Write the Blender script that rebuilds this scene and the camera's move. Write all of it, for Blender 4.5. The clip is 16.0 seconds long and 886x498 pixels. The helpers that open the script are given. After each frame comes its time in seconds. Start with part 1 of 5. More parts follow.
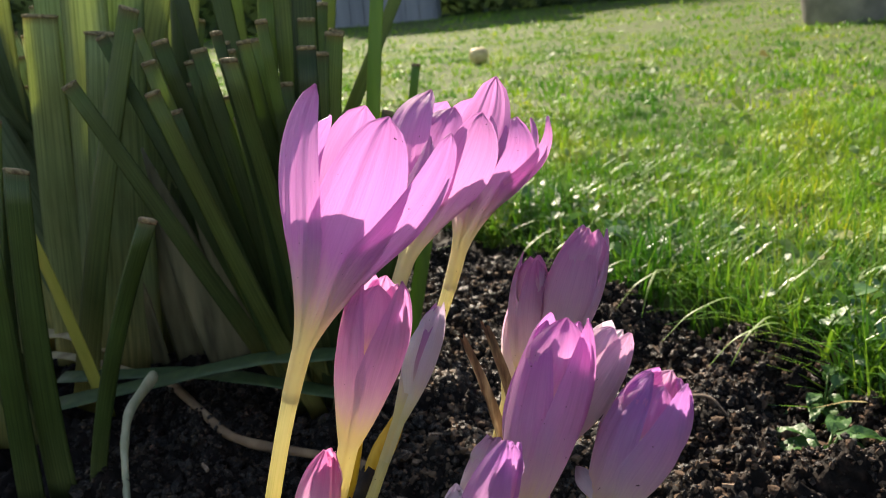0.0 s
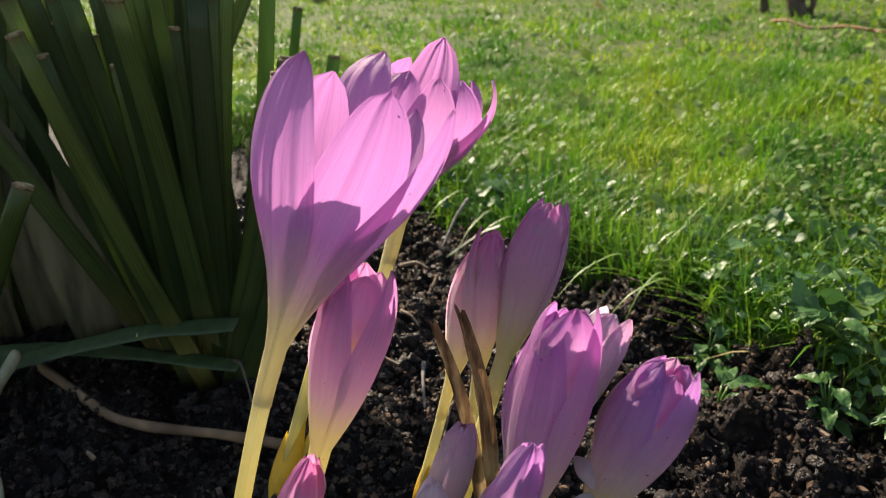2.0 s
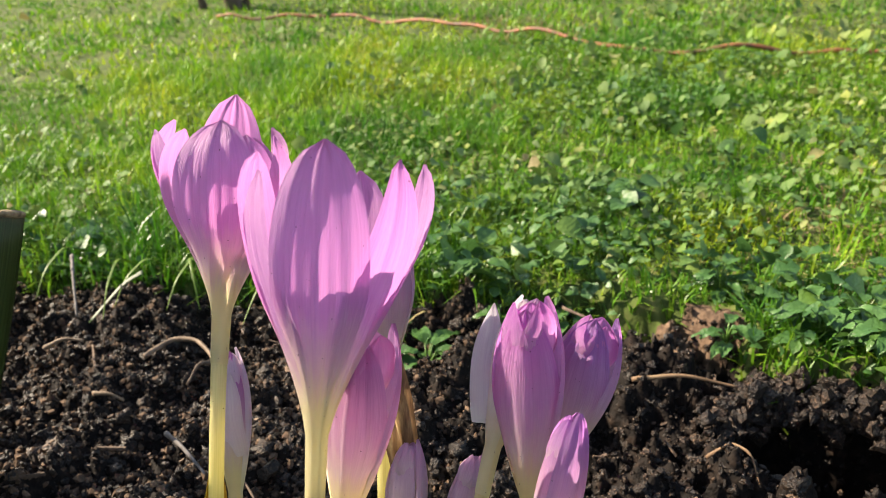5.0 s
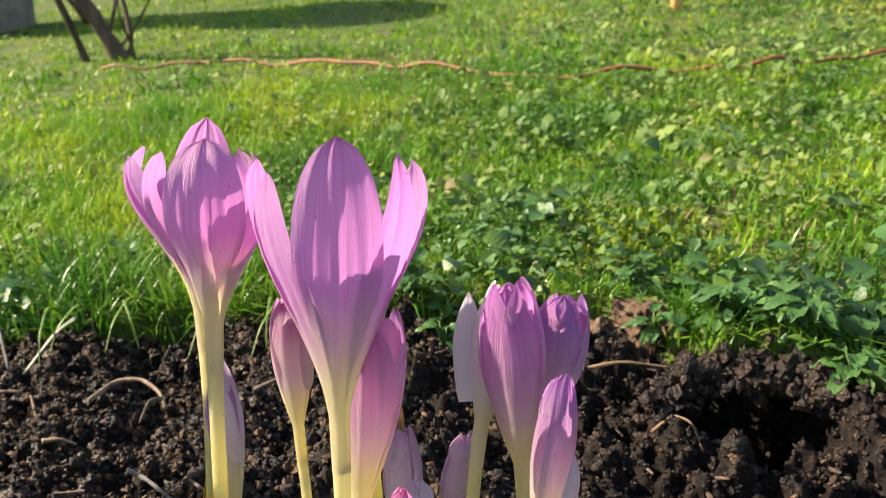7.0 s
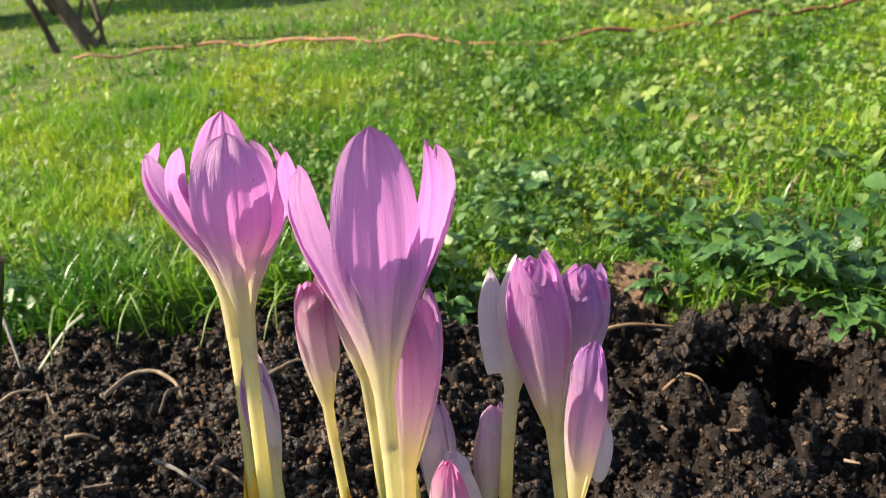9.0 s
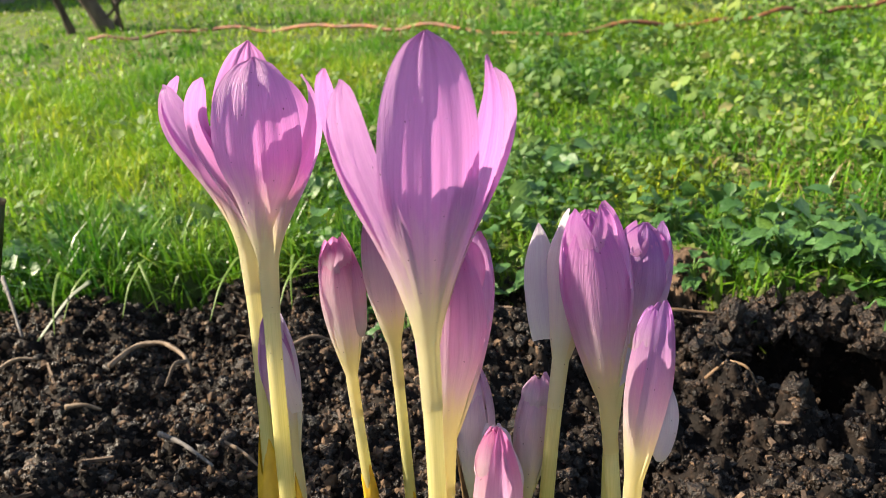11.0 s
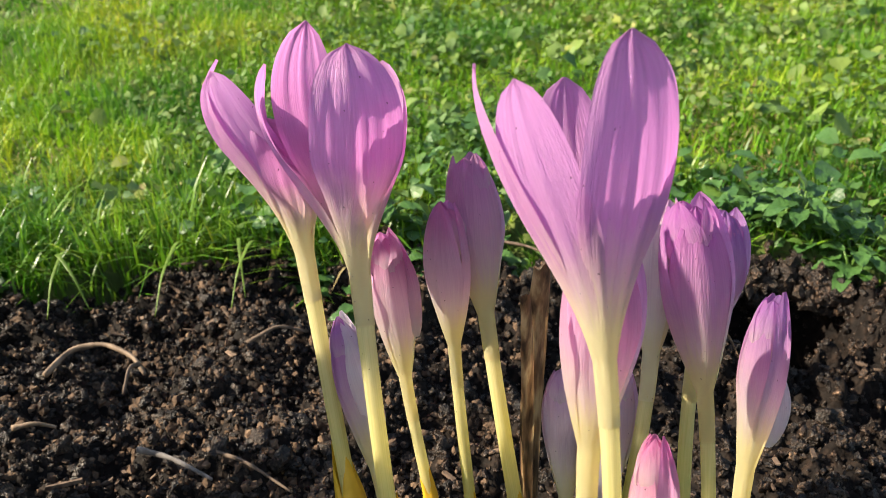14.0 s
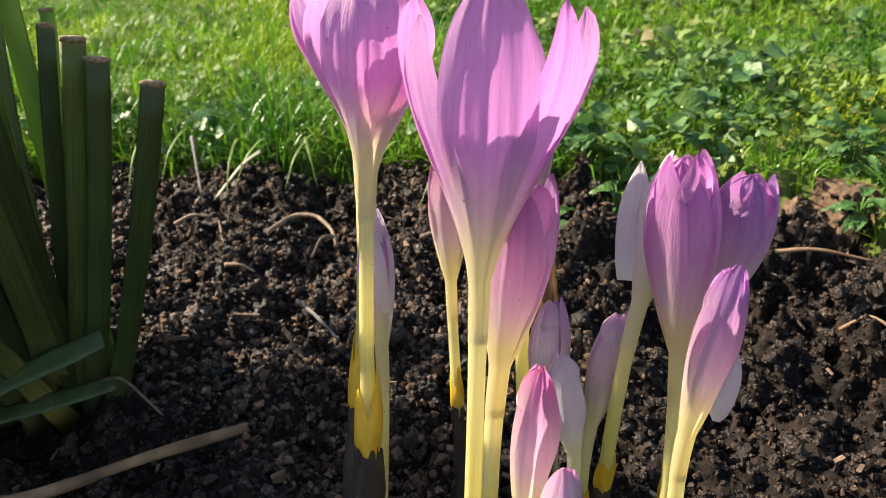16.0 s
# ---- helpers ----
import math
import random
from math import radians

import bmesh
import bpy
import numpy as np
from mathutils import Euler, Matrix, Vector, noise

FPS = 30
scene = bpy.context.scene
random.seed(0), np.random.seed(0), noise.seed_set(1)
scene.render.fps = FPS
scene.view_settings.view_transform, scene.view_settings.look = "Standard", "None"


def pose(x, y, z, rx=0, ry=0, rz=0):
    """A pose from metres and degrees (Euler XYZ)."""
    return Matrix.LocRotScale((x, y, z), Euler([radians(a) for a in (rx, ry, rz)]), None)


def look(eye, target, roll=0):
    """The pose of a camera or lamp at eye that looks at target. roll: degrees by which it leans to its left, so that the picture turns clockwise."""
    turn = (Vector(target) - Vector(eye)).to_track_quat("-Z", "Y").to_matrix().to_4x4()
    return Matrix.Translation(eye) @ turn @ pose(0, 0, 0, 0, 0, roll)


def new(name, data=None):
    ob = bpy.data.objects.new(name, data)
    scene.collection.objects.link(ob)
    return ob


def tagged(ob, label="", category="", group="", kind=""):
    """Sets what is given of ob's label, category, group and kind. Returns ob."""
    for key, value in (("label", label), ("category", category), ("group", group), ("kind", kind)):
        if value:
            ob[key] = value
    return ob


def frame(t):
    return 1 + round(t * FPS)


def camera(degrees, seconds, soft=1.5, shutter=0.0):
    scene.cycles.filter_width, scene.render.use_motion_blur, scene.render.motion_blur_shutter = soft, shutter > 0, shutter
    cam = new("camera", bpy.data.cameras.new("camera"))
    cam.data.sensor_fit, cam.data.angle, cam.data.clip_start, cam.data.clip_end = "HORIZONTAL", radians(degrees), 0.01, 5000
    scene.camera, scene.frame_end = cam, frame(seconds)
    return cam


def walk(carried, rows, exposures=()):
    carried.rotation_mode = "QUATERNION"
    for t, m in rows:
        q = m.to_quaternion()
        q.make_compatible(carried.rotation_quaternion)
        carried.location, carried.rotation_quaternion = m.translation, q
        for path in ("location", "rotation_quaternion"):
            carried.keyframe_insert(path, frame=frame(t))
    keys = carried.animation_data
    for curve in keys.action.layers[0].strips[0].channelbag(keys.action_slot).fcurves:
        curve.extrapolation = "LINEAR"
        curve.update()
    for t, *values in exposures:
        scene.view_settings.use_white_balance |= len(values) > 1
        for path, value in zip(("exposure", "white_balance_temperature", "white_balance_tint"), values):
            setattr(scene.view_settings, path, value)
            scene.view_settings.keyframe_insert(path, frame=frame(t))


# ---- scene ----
cam = camera(57.72, 16.0, soft=0.9)
cam.data.dof.use_dof, cam.data.dof.focus_distance, cam.data.dof.aperture_fstop = True, 0.245, 28
PATH = [
    (0, (0.03049, 0.02400, 0.22336), (-0.00229, 0.50023, 0.07459), -5.34),
    (0.5, (0.02061, 0.03038, 0.22036), (0.02500, 0.50244, 0.05562), -4.14),
    (1, (0.00865, 0.03412, 0.22548), (0.04600, 0.50182, 0.05267), -3.17),
    (1.5, (-0.00334, 0.03574, 0.22801), (0.04846, 0.49772, 0.04392), -1.82),
    (2, (-0.00923, 0.04561, 0.23093), (0.06053, 0.50317, 0.04177), -1.66),
    (2.5, (-0.02270, 0.05114, 0.22931), (0.08412, 0.49989, 0.03640), -0.47),
    (3, (-0.04257, 0.05679, 0.23457), (0.10705, 0.49803, 0.05311), 0.22),
    (3.5, (-0.06948, 0.07032, 0.23607), (0.13405, 0.49278, 0.06256), -0.01),
    (4, (-0.08921, 0.07479, 0.23786), (0.15565, 0.46854, 0.05078), 0.33),
    (4.5, (-0.10620, 0.08263, 0.23913), (0.18154, 0.44352, 0.04689), -0.80),
    (5, (-0.12153, 0.09446, 0.25426), (0.22154, 0.39483, 0.04913), -2.80),
    (7.3, (-0.15817, 0.10059, 0.24945), (0.23148, 0.35151, 0.06179), -4.64),
    (7.5, (-0.15834, 0.09984, 0.24314), (0.22363, 0.34773, 0.03664), -4.59),
    (8, (-0.15800, 0.10094, 0.26222), (0.21899, 0.33943, 0.03639), -5.51),
    (8.5, (-0.16279, 0.09694, 0.26013), (0.22222, 0.33578, 0.04865), -6.33),
    (9, (-0.16759, 0.10917, 0.25729), (0.21979, 0.35022, 0.05277), -7.41),
    (9.5, (-0.16978, 0.11419, 0.25130), (0.21942, 0.35608, 0.05127), -5.27),
    (9.7, (-0.16634, 0.11483, 0.24122), (0.22215, 0.36053, 0.04448), -4.92),
    (11.8, (-0.15833, 0.14205, 0.23163), (0.22739, 0.38501, 0.02622), -6.25),
    (12, (-0.16057, 0.14409, 0.24141), (0.22918, 0.38742, 0.04419), -6.61),
    (12.5, (-0.15717, 0.15236, 0.23844), (0.24145, 0.39287, 0.05606), -5.81),
    (13, (-0.14657, 0.17203, 0.23188), (0.27102, 0.37947, 0.05136), -4.96),
    (13.4, (-0.16605, 0.18674, 0.23072), (0.26710, 0.34841, 0.04033), -2.36),
    (13.5, (-0.17213, 0.19305, 0.23362), (0.25791, 0.34607, 0.02953), -2.33),
    (14, (-0.17361, 0.20724, 0.24262), (0.24337, 0.35432, 0.00919), -2.36),
    (14.5, (-0.16453, 0.17313, 0.24159), (0.21044, 0.40656, 0.00727), -6.15),
    (15, (-0.15927, 0.14238, 0.24584), (0.17675, 0.41906, -0.00020), -7.65),
    (15.5, (-0.15327, 0.12024, 0.24707), (0.16306, 0.41580, -0.00308), -6.35),
    (16, (-0.13739, 0.10555, 0.24527), (0.14425, 0.42701, -0.01424), -6.54),
]
walk(cam, [(t, look(eye, target, roll)) for t, eye, target, roll in PATH], exposures=[(0, 1.30, 7500, 12), (1, 1.16, 7550, 12), (3, 1.08, 7550, 11), (4, 1.15, 7550, 10), (5, 1.5, 7600, 12), (7.5, 1.45, 7600, 12), (9, 1.5, 7550, 10), (13, 1.45, 7550, 10), (14.2, 1.42, 7550, 10), (16, 1.55, 7600, 12)])

# ---- world and sun ----
SUN = Vector((-0.29, 0.865, 0.60)).normalized()
world = bpy.data.worlds.new("sky")
scene.world = world
world.use_nodes = True
sky = world.node_tree.nodes.new("ShaderNodeTexSky")
sky.sky_type = "NISHITA"
sky.sun_disc = False
sky.sun_elevation = math.asin(SUN.z)
sky.sun_rotation = math.atan2(SUN.x, SUN.y)
world.node_tree.links.new(sky.outputs["Color"], world.node_tree.nodes["Background"].inputs["Color"])
world.node_tree.nodes["Background"].inputs["Strength"].default_value = 0.105
sun = new("sun", bpy.data.lights.new("sun", "SUN"))
sun.data.energy = 4.6
sun.data.angle = radians(0.55)
sun.data.color = (1.0, 0.93, 0.82)
sun.matrix_world = look(SUN * 20, (0, 0, 0))


# ---- materials ----
def shader(name, rough=0.6, sheen=0.0, translucent=0.0, spec=0.4):
    """A node material: returns it with its tree, its Principled node and a socket list for the colour."""
    m = bpy.data.materials.new(name)
    m.use_nodes = True
    nt = m.node_tree
    p = nt.nodes["Principled BSDF"]
    p.inputs["Roughness"].default_value = rough
    p.inputs["Specular IOR Level"].default_value = spec
    p.inputs["Sheen Weight"].default_value = sheen
    colour = [p.inputs["Base Color"]]
    if translucent:
        tr = nt.nodes.new("ShaderNodeBsdfTranslucent")
        mix = nt.nodes.new("ShaderNodeMixShader")
        mix.inputs[0].default_value = translucent
        nt.links.new(p.outputs[0], mix.inputs[1])
        nt.links.new(tr.outputs[0], mix.inputs[2])
        nt.links.new(mix.outputs[0], nt.nodes["Material Output"].inputs["Surface"])
        colour.append(tr.inputs["Color"])
    return m, nt, p, colour


def node(nt, kind, **values):
    n = nt.nodes.new("ShaderNode" + kind)
    for k, v in values.items():
        n.inputs[k.replace("_", " ")].default_value = v
    return n


def ramp(nt, fac, stops):
    r = nt.nodes.new("ShaderNodeValToRGB")
    e = r.color_ramp.elements
    while len(e) < len(stops):
        e.new(0.5)
    for el, (at, c) in zip(e, stops):
        el.position, el.color = at, (*c, 1)
    nt.links.new(fac, r.inputs[0])
    return r.outputs[0]


def blend(nt, fac, a, b, how="MIX"):
    n = nt.nodes.new("ShaderNodeMix")
    n.data_type, n.blend_type = "RGBA", how
    for socket, value in ((n.inputs[0], fac), (n.inputs[6], a), (n.inputs[7], b)):
        if hasattr(value, "links"):
            nt.links.new(value, socket)
        elif isinstance(value, tuple):
            socket.default_value = (*value, 1)
        else:
            socket.default_value = value
    return n.outputs[2]


def textured(nt, kind, scale, coords="Object", stretch=(1, 1, 1), detail=4.0):
    c = nt.nodes.new("ShaderNodeTexCoord")
    mp = nt.nodes.new("ShaderNodeMapping")
    mp.inputs["Scale"].default_value = stretch
    nt.links.new(c.outputs[coords], mp.inputs[0])
    n = nt.nodes.new("ShaderNodeTex" + kind)
    n.inputs["Scale"].default_value = scale
    if kind == "Noise":
        n.inputs["Detail"].default_value = detail
    nt.links.new(mp.outputs[0], n.inputs["Vector"])
    return n.outputs[0]


def bumped(nt, p, height, strength=0.3, distance=0.001):
    b = nt.nodes.new("ShaderNodeBump")
    b.inputs["Strength"].default_value, b.inputs["Distance"].default_value = strength, distance
    nt.links.new(height, b.inputs["Height"])
    nt.links.new(b.outputs[0], p.inputs["Normal"])


def petal_material(name, low, pale, mid, tip, at=(0.11, 0.30, 0.52, 1.0), thin=0.50):
    """Silky petal: creamy foot, lilac blade, fine lengthwise veins; the UV runs across and along the petal."""
    m, nt, p, colour = shader(name, rough=0.42, sheen=0.15, translucent=thin, spec=0.35)
    uv = nt.nodes.new("ShaderNodeTexCoord")
    sep = nt.nodes.new("ShaderNodeSeparateXYZ")
    nt.links.new(uv.outputs["UV"], sep.inputs[0])
    wob = textured(nt, "Noise", 3.0, "UV", (4, 2, 1))
    add = nt.nodes.new("ShaderNodeMath")
    add.operation = "MULTIPLY_ADD"
    nt.links.new(wob, add.inputs[0])
    add.inputs[1].default_value = 0.16
    nt.links.new(sep.outputs[1], add.inputs[2])
    along = ramp(nt, add.outputs[0], list(zip(at, (low, pale, mid, tip))))
    blade = ramp(nt, add.outputs[0], [(0.22, (0, 0, 0)), (0.52, (1, 1, 1))])
    veins = textured(nt, "Noise", 5.0, "UV", (9, 0.35, 1), 5.0)
    fine = textured(nt, "Noise", 9.0, "UV", (11, 1.1, 1), 6.0)
    dark = ramp(nt, veins, [(0.36, (0.92, 0.87, 0.93)), (0.62, (1.0, 1.0, 1.0))])
    c = blend(nt, 1.0, along, blend(nt, blade, (1, 1, 1), dark), "MULTIPLY")
    info = nt.nodes.new("ShaderNodeObjectInfo")
    shift = ramp(nt, info.outputs["Random"], [(0.0, (0.90, 0.86, 0.97)), (1.0, (1.0, 0.98, 0.96))])
    c = blend(nt, 1.0, c, blend(nt, blade, (1, 1, 1), shift), "MULTIPLY")
    speck = ramp(nt, textured(nt, "Noise", 60.0, "Object", (17, 17, 17), 1.0), [(0.785, (1, 1, 1)), (0.795, (0.12, 0.06, 0.10))])
    c = blend(nt, 1.0, c, speck, "MULTIPLY")
    nt.links.new(c, colour[0])
    nt.links.new(blend(nt, 1.0, c, blend(nt, blade, (1.0, 0.97, 0.85), (1.0, 0.84, 0.98)), "MULTIPLY"), colour[1])
    h = nt.nodes.new("ShaderNodeMath")
    nt.links.new(veins, h.inputs[0])
    nt.links.new(fine, h.inputs[1])
    bumped(nt, p, h.outputs[0], 0.7, 0.0007)
    return m


FOOT = (0.84, 0.77, 0.47)
PETAL = petal_material("lilac_petal", FOOT, (0.80, 0.62, 0.62), (0.72, 0.370, 0.65), (0.68, 0.330, 0.64), (0.18, 0.33, 0.54, 1.0))
PETAL_PALE = petal_material("pale_bud_petal", FOOT, (0.84, 0.77, 0.69), (0.82, 0.62, 0.69), (0.80, 0.33, 0.57), (0.20, 0.42, 0.72, 1.0), thin=0.62)
PETAL_VIOLET = petal_material("violet_bud_petal", FOOT, (0.80, 0.72, 0.68), (0.70, 0.47, 0.67), (0.58, 0.30, 0.63), (0.20, 0.42, 0.68, 0.98), thin=0.62)
PETAL_WHITE = petal_material("white_bud_petal", (0.84, 0.80, 0.58), (0.87, 0.86, 0.80), (0.87, 0.86, 0.84), (0.86, 0.84, 0.84), thin=0.55)
PETAL_DEEP = petal_material("deep_lilac_bud_petal", FOOT, (0.80, 0.67, 0.66), (0.73, 0.43, 0.66), (0.68, 0.29, 0.64), (0.18, 0.36, 0.62, 0.95), thin=0.62)
PETAL_CREAM = petal_material("cream_bud_petal", FOOT, (0.82, 0.76, 0.66), (0.80, 0.66, 0.70), (0.74, 0.46, 0.65), (0.15, 0.36, 0.70, 1.0), thin=0.45)
PETAL_BUD = petal_material("lilac_bud_petal", FOOT, (0.80, 0.69, 0.65), (0.75, 0.48, 0.66), (0.71, 0.35, 0.61), (0.20, 0.38, 0.66, 0.98), thin=0.62)


def plain(name, stops, scale, rough=0.6, translucent=0.0, coords="Object", stretch=(1, 1, 1), bump=0.3, distance=0.001, spec=0.4, islands=None, detail=4.0, patches=None, fine=0):
    """A grained material: a colour ramp over noise, relief, and, for joined pieces, a tint for each island."""
    m, nt, p, colour = shader(name, rough, 0.0, translucent, spec)
    n = textured(nt, "Noise", scale, coords, stretch, detail)
    c = ramp(nt, n, stops)
    if islands:
        g = nt.nodes.new("ShaderNodeNewGeometry")
        c = blend(nt, 0.85, c, ramp(nt, g.outputs["Random Per Island"], islands), "MULTIPLY")
    if patches:
        c = blend(nt, 1.0, c, ramp(nt, textured(nt, "Noise", patches[0], coords, detail=3.0), patches[1]), "MULTIPLY")
    for s in colour:
        nt.links.new(c, s)
    bumped(nt, p, textured(nt, "Noise", fine, coords, detail=3.0) if fine else n, bump, distance)
    return m


def tube_material():
    m, nt, p, colour = shader("flower_tube", 0.42, 0.0, 0.6, 0.35)
    uv = nt.nodes.new("ShaderNodeTexCoord")
    sep = nt.nodes.new("ShaderNodeSeparateXYZ")
    nt.links.new(uv.outputs["UV"], sep.inputs[0])
    along = ramp(nt, sep.outputs[1], [(0.0, (0.72, 0.65, 0.22)), (0.5, (0.76, 0.69, 0.28)), (0.75, (0.79, 0.72, 0.35)), (1.0, (0.83, 0.76, 0.46))])
    streak = textured(nt, "Noise", 6.0, "UV", (6, 0.7, 1), 4.0)
    c = blend(nt, 0.8, along, ramp(nt, streak, [(0.35, (0.86, 0.88, 0.76)), (0.6, (1, 1, 1))]), "MULTIPLY")
    speck = ramp(nt, textured(nt, "Noise", 60.0, "Object", (14, 14, 14), 1.0), [(0.79, (1, 1, 1)), (0.80, (0.10, 0.06, 0.04))])
    c = blend(nt, 1.0, c, speck, "MULTIPLY")
    for s in colour:
        nt.links.new(c, s)
    bumped(nt, p, streak, 0.35, 0.0006)
    return m


TUBE = tube_material()
SHEATH_YELLOW = plain("yellow_sheath", [(0.3, (0.58, 0.34, 0.025)), (0.7, (0.80, 0.52, 0.045))], 220, 0.5, 0.35, stretch=(1, 1, 0.2))
SHEATH_BROWN = plain("papery_brown_sheath", [(0.3, (0.008, 0.005, 0.004)), (0.7, (0.045, 0.027, 0.017))], 260, 0.7, 0.1, stretch=(1, 1, 0.15), bump=0.6)
DRY_LEAF = plain("dry_brown_leaf", [(0.36, (0.050, 0.028, 0.016)), (0.50, (0.24, 0.14, 0.07)), (0.64, (0.56, 0.40, 0.21))], 300, 0.6, 0.22, stretch=(1, 1, 0.12), bump=0.6)
DRY_STALK = plain("reddish_dry_stalk", [(0.3, (0.10, 0.058, 0.033)), (0.55, (0.22, 0.135, 0.075)), (0.75, (0.34, 0.23, 0.13))], 160, 0.7, 0.1, stretch=(0.3, 0.3, 0.3), bump=0.5)
STRAW = plain("dead_pale_leaf", [(0.25, (0.22, 0.15, 0.08)), (0.5, (0.42, 0.33, 0.18)), (0.8, (0.55, 0.47, 0.30))], 90, 0.65, 0.15, stretch=(1, 1, 0.2), bump=0.5)
def iris_material(name, foot, mid, top, translucent):
    """Iris leaf: pale foot, darker blade with fine lengthwise ribs; the UV runs round and along the leaf."""
    m, nt, p, colour = shader(name, 0.38, 0.0, translucent, 0.45)
    uv = nt.nodes.new("ShaderNodeTexCoord")
    sep = nt.nodes.new("ShaderNodeSeparateXYZ")
    nt.links.new(uv.outputs["UV"], sep.inputs[0])
    along = ramp(nt, sep.outputs[1], [(0.0, foot), (0.30, mid), (0.975, top), (1.0, (0.20, 0.16, 0.07))])
    ribs = textured(nt, "Noise", 9.0, "UV", (7, 0.4, 1), 5.0)
    stain = textured(nt, "Noise", 45.0, "Object", (1, 1, 0.5), 4.0)
    c = blend(nt, 0.85, along, ramp(nt, ribs, [(0.34, (0.55, 0.60, 0.50)), (0.64, (1.25, 1.2, 1.1))]), "MULTIPLY")
    c = blend(nt, 0.7, c, ramp(nt, stain, [(0.35, (0.75, 0.70, 0.62)), (0.6, (1, 1, 1)), (0.8, (1.3, 1.15, 0.8))]), "MULTIPLY")
    # The random tint per leaf imitates sunlit and shaded leaves
    info = nt.nodes.new("ShaderNodeObjectInfo")
    c = blend(nt, 0.9, c, ramp(nt, info.outputs["Random"], [(0.0, (0.50, 0.58, 0.62)), (0.6, (0.95, 1.0, 0.95)), (1.0, (1.55, 1.40, 1.05))]), "MULTIPLY")
    for s in colour:
        nt.links.new(c, s)
    bumped(nt, p, ribs, 0.5, 0.0008)
    return m


IRIS = iris_material("iris_leaf", (0.30, 0.28, 0.12), (0.085, 0.125, 0.045), (0.150, 0.210, 0.070), 0.55)
# Grey-green leaf, paled further to put the backlight haze into its colour
IRIS_GREY_HAZED = iris_material("greyish_hazed_iris_leaf", (0.50, 0.48, 0.28), (0.29, 0.36, 0.21), (0.31, 0.39, 0.22), 0.58)
WITHER = plain("withered_leaf_base", [(0.28, (0.045, 0.035, 0.018)), (0.45, (0.13, 0.115, 0.060)), (0.7, (0.24, 0.20, 0.11))], 70, 0.65, 0.15, stretch=(1.6, 1.6, 0.25), bump=0.5)
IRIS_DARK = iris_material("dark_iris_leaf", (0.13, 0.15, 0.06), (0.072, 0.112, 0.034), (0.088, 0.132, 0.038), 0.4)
IRIS_FLAT = plain("fallen_iris_leaf", [(0.25, (0.036, 0.066, 0.026)), (0.55, (0.056, 0.095, 0.034)), (0.8, (0.09, 0.135, 0.046))], 140, 0.50, 0.25, stretch=(1, 1, 0.06), bump=0.35, spec=0.45)
IRIS_BRIGHT = plain("young_iris_leaf", [(0.25, (0.10, 0.19, 0.03)), (0.75, (0.20, 0.32, 0.05))], 140, 0.42, 0.4, stretch=(1, 1, 0.06), bump=0.3)
IRIS_PALE = plain("pale_iris_leaf_foot", [(0.25, (0.33, 0.33, 0.20)), (0.75, (0.56, 0.53, 0.36))], 90, 0.5, 0.2, stretch=(1, 1, 0.08), bump=0.4)
IRIS_YELLOW = plain("yellowed_iris_leaf", [(0.25, (0.36, 0.34, 0.06)), (0.75, (0.55, 0.50, 0.10))], 90, 0.5, 0.3, stretch=(1, 1, 0.1), bump=0.3)
GREY_TWIG = plain("grey_weathered_twig", [(0.3, (0.075, 0.066, 0.060)), (0.7, (0.21, 0.19, 0.18))], 220, 0.8, bump=0.6, stretch=(1, 1, 0.3))
PALE_ROOT = plain("bare_pale_root", [(0.3, (0.11, 0.072, 0.046)), (0.7, (0.28, 0.20, 0.135))], 160, 0.7, bump=0.6, stretch=(1, 1, 0.4))
ROOT = plain("pale_dry_root", [(0.3, (0.055, 0.036, 0.025)), (0.7, (0.17, 0.12, 0.085))], 200, 0.8, bump=0.5)
CUT = plain("dried_cut_end", [(0.3, (0.10, 0.070, 0.038)), (0.7, (0.36, 0.28, 0.15))], 500, 0.8, bump=0.7)
SOIL = plain("moist_soil", [(0.32, (0.003, 0.002, 0.0016)), (0.54, (0.009, 0.0058, 0.0042)), (0.75, (0.036, 0.022, 0.015))], 170, 0.75, bump=1.0, distance=0.003, spec=0.15, detail=8.0)
# The brightest island tints stand in for crumbs caught by the sun
CLOD = plain("soil_crumbs", [(0.34, (0.0035, 0.0025, 0.0020)), (0.54, (0.020, 0.0130, 0.0088)), (0.72, (0.122, 0.084, 0.058))], 700, 0.44, bump=1.0, distance=0.0022, spec=0.36, detail=6.0,
             islands=[(0.0, (0.40, 0.38, 0.38)), (0.6, (1.0, 0.95, 0.92)), (0.9, (1.7, 1.5, 1.4)), (1.0, (3.2, 2.9, 2.6))])
CHIP = plain("wood_and_straw_bits", [(0.3, (0.07, 0.045, 0.032)), (0.7, (0.22, 0.155, 0.11))], 300, 0.8, bump=0.5,
             islands=[(0.0, (0.4, 0.36, 0.34)), (0.7, (1.0, 0.95, 0.9)), (1.0, (1.8, 1.75, 1.65))])
EARTH = plain("dry_brown_earth", [(0.3, (0.042, 0.027, 0.018)), (0.55, (0.125, 0.080, 0.052)), (0.8, (0.26, 0.175, 0.115))], 150, 0.9, bump=1.0, distance=0.004, spec=0.2, detail=8.0)
THATCH = plain("turf_base", [(0.3, (0.035, 0.052, 0.012)), (0.55, (0.080, 0.115, 0.026)), (0.8, (0.18, 0.165, 0.060))], 55, 0.9, bump=0.8, distance=0.004, spec=0.2, detail=8.0)
TURF_PATCHES = (5.0, [(0.34, (0.42, 0.66, 0.62)), (0.46, (0.90, 1.0, 0.95)), (0.58, (1.20, 1.08, 0.88)), (0.70, (1.50, 1.12, 1.0))])
